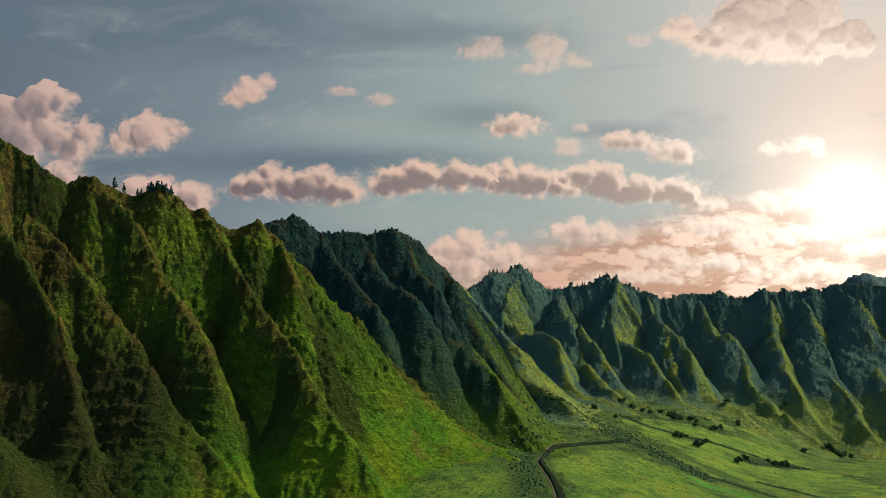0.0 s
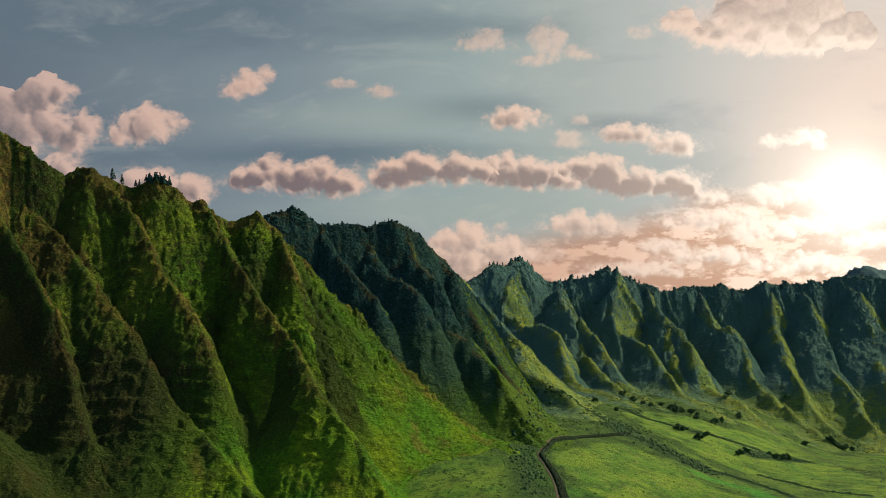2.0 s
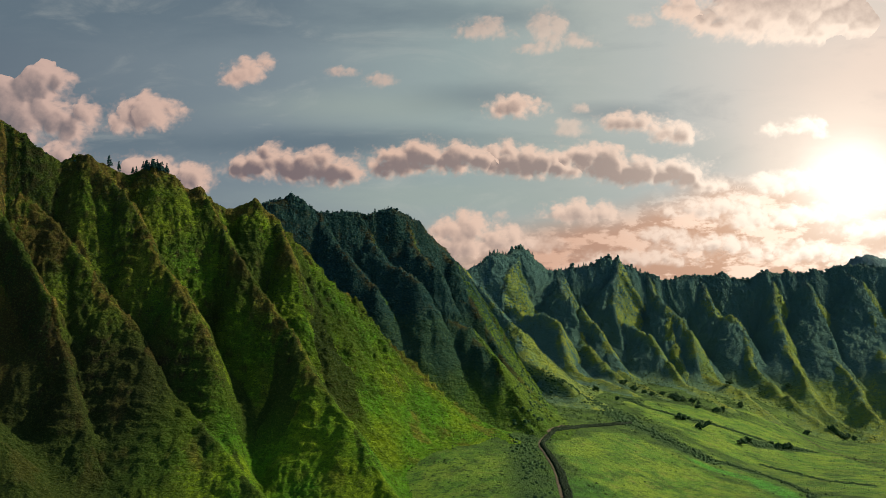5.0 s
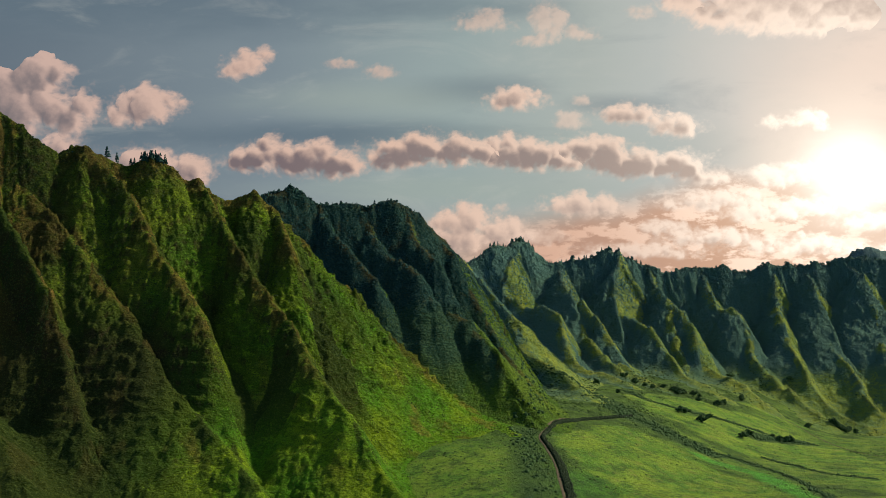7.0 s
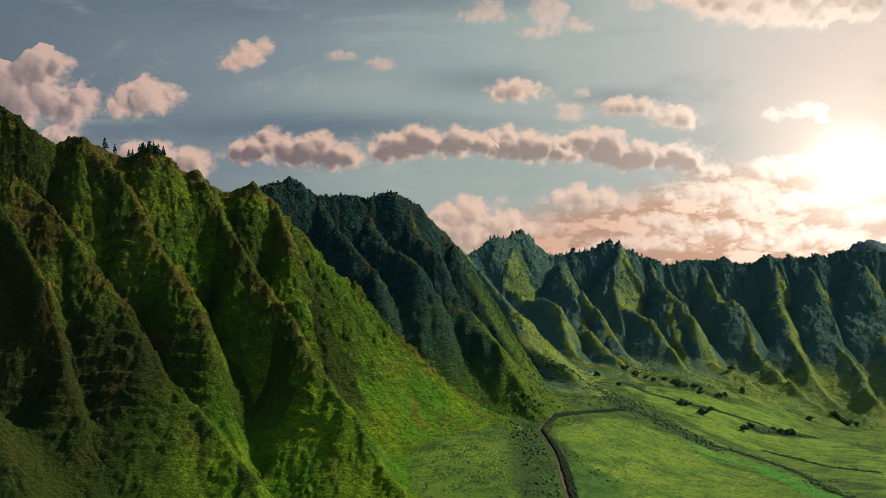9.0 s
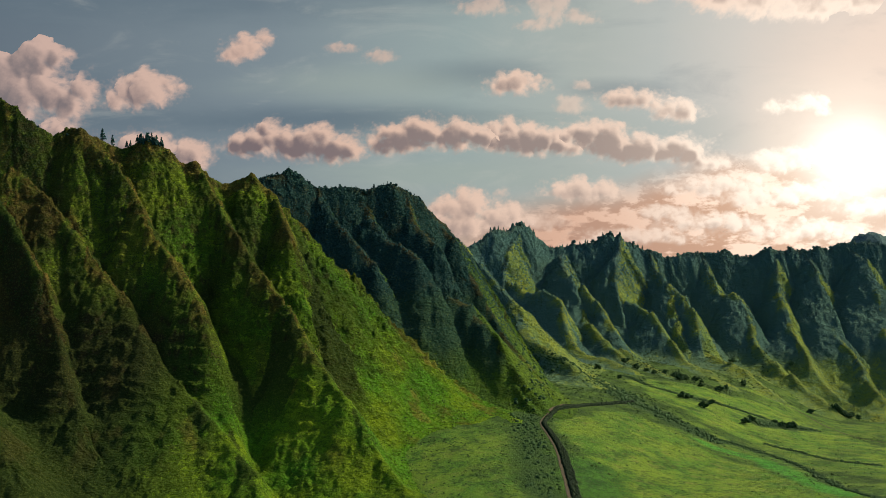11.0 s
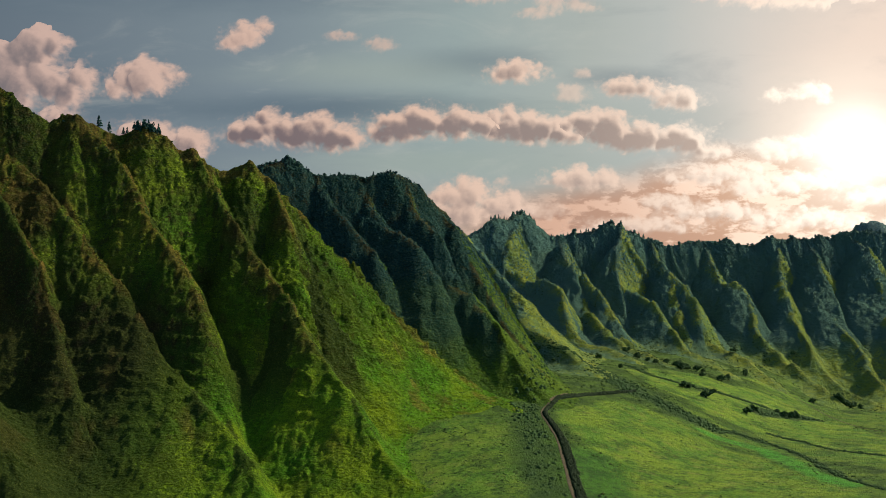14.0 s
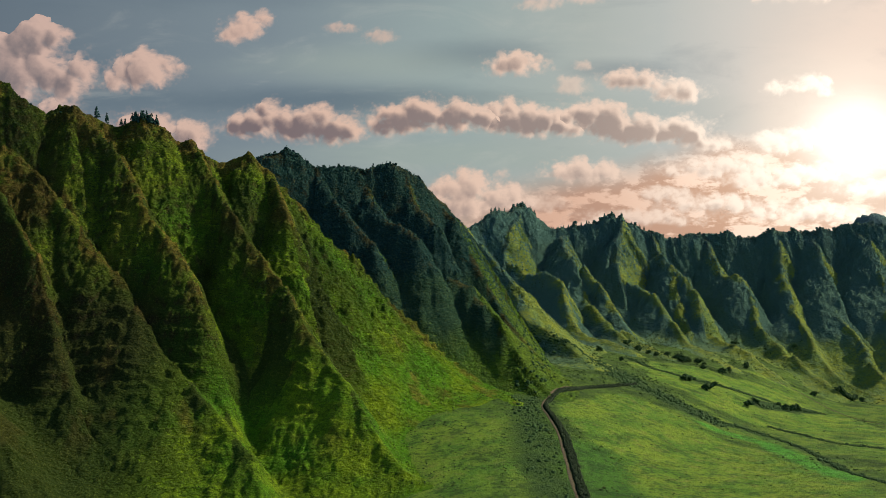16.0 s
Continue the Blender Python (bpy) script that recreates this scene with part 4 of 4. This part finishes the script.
def billows(r, puffs):
    """Round heads of a cumulus: large ones fill each puff, smaller ones sit on their rims, most of them on top."""
    heads = []
    for px, pz, rx, rz in puffs:
        size = min(rx, rz)
        for _ in range(int(np.clip(7 * rx / size, 7, 22))):
            a, q = r.uniform(0, 2 * math.pi), r.uniform(0, 1) ** 0.6
            x, z, b = px + 0.80 * rx * q * math.cos(a), pz + 0.62 * rz * q * math.sin(a), size * r.uniform(0.42, 0.80) * (1.12 - 0.45 * q)
            heads.append((x, z, b))
            for _ in range(7):
                a2 = r.normal(1.3, 1.0)
                x2, z2, b2 = x + 0.88 * b * math.cos(a2), z + 0.88 * b * math.sin(a2), b * r.uniform(0.26, 0.5)
                heads.append((x2, z2, b2))
                for _ in range(3):
                    a3 = a2 + r.normal(0, 0.9)
                    heads.append((x2 + 0.9 * b2 * math.cos(a3), z2 + 0.9 * b2 * math.sin(a3), b2 * r.uniform(0.3, 0.5)))
    return heads


def blur(f, cells):
    """Mean over a square of cells to either side, twice."""
    for axis in (0, 1, 0, 1):
        total = np.cumsum(np.concatenate([np.repeat(f.take([0], axis), cells + 1, axis), f, np.repeat(f.take([-1], axis), cells, axis)], axis), axis)
        n = f.shape[axis]
        f = (total.take(range(2 * cells + 1, 2 * cells + 1 + n), axis) - total.take(range(0, n), axis)) / (2 * cells + 1)
    return f


def cloud(seed, puffs, dark, label):
    """A cumulus of several puffs (u, v, half width, half height, in thousandths of the distance), built of round heads that bulge towards the valley."""
    r = np.random.default_rng(seed)
    puffs = np.array(puffs, float) * CLOUD_Y / 1000
    cx, cz = puffs[:, 0].mean(), puffs[:, 1].mean()
    pad = min(puffs[:, 2:].max() * 0.45, 70)
    step = 3.4
    xs = np.arange((puffs[:, 0] - puffs[:, 2]).min() - pad, (puffs[:, 0] + puffs[:, 2]).max() + pad, step)
    zs = np.arange((puffs[:, 1] - puffs[:, 3]).min() - pad, (puffs[:, 1] + puffs[:, 3]).max() + pad, step)
    X, Z = np.meshgrid(xs, zs)
    wx = X + 13 * fbm(X / 48, Z / 40, 4, seed + 1) + 5 * fbm(X / 13, Z / 13, 3, seed + 3)
    wz = Z + 11 * fbm(X / 44, Z / 40, 4, seed + 2) + 5 * fbm(X / 13, Z / 13, 3, seed + 4)
    bulge, inside = np.zeros(X.shape), np.full(X.shape, -1.5)
    for hx, hz, hr in billows(r, puffs):
        reach = 2.6 * hr + 22
        a, b = np.searchsorted(xs, (hx - reach, hx + reach))
        c, d = np.searchsorted(zs, (hz - reach, hz + reach))
        if a == b or c == d:
            continue
        win = (slice(c, d), slice(a, b))
        dist = np.hypot(wx[win] - hx, wz[win] - hz)
        bulge[win] = np.maximum(bulge[win], np.sqrt(np.maximum(hr * hr - dist * dist, 0)))
        inside[win] = np.maximum(inside[win], (hr - dist) / (0.35 * hr + 12))
    near = np.stack([((X - px) / rx) ** 2 + ((Z - pz) / rz) ** 2 for px, pz, rx, rz in puffs])
    which = near.argmin(0)
    inside = np.clip(inside, -1.5, 1.2)
    sheet = np.clip(1.15 - np.sqrt(near.min(0)), -1.0, 1.0)
    soft = 0.6 * fbm(X / 40, Z / 28, 5, seed) + 0.45 * fbm(X / 11, Z / 9, 4, seed + 60)
    share = np.exp(-3 * np.clip(near - near.min(0), 0, 20))
    share = share / share.sum(0)
    mid_z, half_z = np.tensordot(puffs[:, 1], share, 1), np.tensordot(puffs[:, 3], share, 1)
    under = np.clip((mid_z - 0.3 * half_z - Z) / (0.8 * half_z), 0, 1)
    dens = np.maximum(0.35 * inside + 0.65 * blur(inside, 2), 0.9 * sheet - 0.35) + 0.75 * soft - 0.55 * under
    # painted backlight from the sun's side: the more cloud on that way, the greyer
    way = np.array((0.348 * CLOUD_Y - cx, 0.16 * CLOUD_Y - cz))
    way = way / np.linalg.norm(way) * 0.75 + np.array((0.0, 0.55 if cz < 1050 else -0.35))

    def moved(f, dist):
        kx, kz = int(round(way[0] * dist / step)), int(round(way[1] * dist / step))
        out = np.zeros_like(f)
        ny, nx = f.shape
        a0, a1, b0, b1 = max(0, -kx), min(nx, nx - kx), max(0, -kz), min(ny, ny - kz)
        if a1 > a0 and b1 > b0:
            out[b0:b1, a0:a1] = f[b0 + kz:b1 + kz, a0 + kx:a1 + kx]
        return out

    body = blur(np.clip(inside, 0, 1) * (bulge + 14), 3)
    depth = sum(moved(body, q) for q in (4, 10, 18, 28, 40)) / 5
    fine = blur(bulge, 1)
    # sides of the heads facing the sun are painted lighter, the others greyer
    relief = (fine - moved(fine, 7)) / 14 + (fine - moved(fine, 16)) / 30
    low = 0.30 + 0.70 * smooth(0.75, -0.35, (Z - mid_z) / half_z)
    shade = smooth(6, 46, depth) * smooth(0.0, 0.9, blur(inside, 3)) * low * (1 - 0.7 * under)
    core_shade = dark * (0.95 * shade + 0.35 * soft * shade) + 0.10 - (0.22 + 0.22 * dark) * np.clip(relief, -1.4, 1.4) - 0.10 * soft
    core_shade = np.clip(core_shade, 0, 1)
    Y = -1.4 * bulge - 6 * fbm(X / 18, Z / 18, 3, seed + 9)
    keep = dens > -0.75
    full = 0.6 if "wisp" in label else 0.98
    attrs = (("dens", dens), ("core_shade", core_shade), ("cover", dens * 0 + full))
    place = Matrix(((1, 0, 0, cx + 34), (0, 0, 1, CLOUD_Y), (0, 1, 0, 131 + cz), (0, 0, 0, 1)))
    if len(puffs) == 1:
        ob = link_grid("cloud", xs - cx, zs - cz, Y, keep, MAT_CLOUD, attrs)
    else:
        ob = new("cloud")
        for n in range(len(puffs)):
            if (keep & (which == n)).sum() > 20:
                link_grid("puff", xs - cx, zs - cz, Y, keep, MAT_CLOUD, attrs, which == n).parent = ob
    ob.matrix_world = place
    return tagged(ob, label, "cloud", group="evening clouds")


cloud(200, [(-390, 212, 44, 26), (-359, 220, 22, 20), (-376, 187, 49, 26), (-333, 185, 29, 21)], 0.7, "pink and grey evening cloud with bright rims")
cloud(207, [(-264, 192, 27, 18), (-246, 197, 16, 8), (-279, 185, 19, 14)], 0.4, "pink and grey evening cloud with bright rims")
cloud(214, [(-180, 230, 18, 12), (-167, 238, 11, 8), (-191, 222, 11, 8)], 0.2, "pink and grey evening cloud with bright rims")
cloud(221, [(-97, 230, 14, 5)], 0.0, "thin pale wisp of evening cloud")
cloud(228, [(-63, 222, 14, 7)], 0.0, "thin pale wisp of evening cloud")
cloud(235, [(-338, 155, 22, 15)], 0.5, "pink and grey evening cloud with bright rims")
cloud(242, [(-267, 138, 33, 18), (-227, 135, 19, 14)], 0.6, "pink and grey evening cloud with bright rims")
cloud(249, [(-158, 145, 38, 15), (-159, 159, 10, 11), (-119, 143, 38, 18), (-114, 155, 16, 10), (-88, 140, 16, 11)], 1.0, "pink and grey evening cloud with bright rims")
cloud(256, [(-51, 149, 27, 14), (-23, 154, 30, 16), (6, 153, 22, 16), (28, 150, 20, 12)], 1.05, "pink and grey evening cloud with bright rims")
cloud(263, [(56, 149, 30, 15), (44, 160, 14, 10), (77, 146, 22, 14), (98, 148, 22, 13)], 1.1, "pink and grey evening cloud with bright rims")
cloud(270, [(125, 151, 38, 16), (157, 141, 49, 15), (196, 141, 30, 15), (222, 131, 22, 10)], 1.1, "pink and grey evening cloud with bright rims")
cloud(277, [(54, 198, 27, 12), (63, 203, 19, 8)], 0.5, "pink and grey evening cloud with bright rims")
cloud(284, [(156, 185, 26, 12), (195, 175, 25, 12), (142, 183, 14, 7)], 0.6, "pink and grey evening cloud with bright rims")
cloud(291, [(103, 180, 16, 8)], 0.2, "thin pale wisp of evening cloud")
cloud(298, [(113, 198, 8, 5)], 0.1, "thin pale wisp of evening cloud")
cloud(305, [(278, 178, 11, 7), (295, 180, 12, 5), (309, 183, 14, 9), (320, 176, 9, 5)], 0.0, "bright white cloud near the sun")
cloud(312, [(300, 288, 95, 32), (250, 272, 45, 18), (350, 274, 60, 22), (410, 282, 55, 26), (300, 262, 60, 12)], 0.55, "heavy grey cloud, its sunlit base painted in")
cloud(319, [(204, 283, 25, 14)], 0.3, "pink and grey evening cloud with bright rims")
cloud(326, [(84, 267, 14, 22), (76, 250, 19, 7), (109, 257, 16, 8)], 0.1, "thin pale wisp of evening cloud")
cloud(333, [(26, 265, 27, 10), (31, 272, 14, 7)], 0.1, "thin pale wisp of evening cloud")
cloud(340, [(164, 275, 12, 7)], 0.0, "thin pale wisp of evening cloud")
cloud(347, [(111, 106, 33, 12), (131, 104, 22, 10)], 0.4, "pink and grey evening cloud with bright rims")
cloud(354, [(12, 91, 33, 15), (1, 77, 38, 15), (44, 82, 33, 12)], 0.4, "pink and grey evening cloud with bright rims")
cloud(361, [(79, 79, 27, 8)], 0.2, "thin pale wisp of evening cloud")
cloud(368, [(43, 104, 8, 5)], 0.1, "thin pale wisp of evening cloud")
cloud(375, [(281, 131, 30, 11), (300, 135, 22, 10)], 0.1, "bright white cloud near the sun")
cloud(382, [(208, 109, 33, 10), (246, 114, 27, 10)], 0.5, "pink and grey evening cloud with bright rims")
cloud(389, [(269, 101, 38, 11), (312, 106, 38, 9)], 0.2, "bright white cloud near the sun")
cloud(396, [(164, 67, 60, 9), (122, 60, 27, 7)], 0.4, "pink and grey evening cloud with bright rims")
cloud(403, [(225, 79, 49, 10), (184, 87, 27, 7)], 0.6, "pink and grey evening cloud with bright rims")
cloud(410, [(305, 72, 60, 10)], 0.4, "bright white cloud near the sun")
cloud(417, [(369, 92, 38, 10)], 0.5, "bright white cloud near the sun")
cloud(424, [(370, 65, 44, 8)], 0.4, "bright white cloud near the sun")
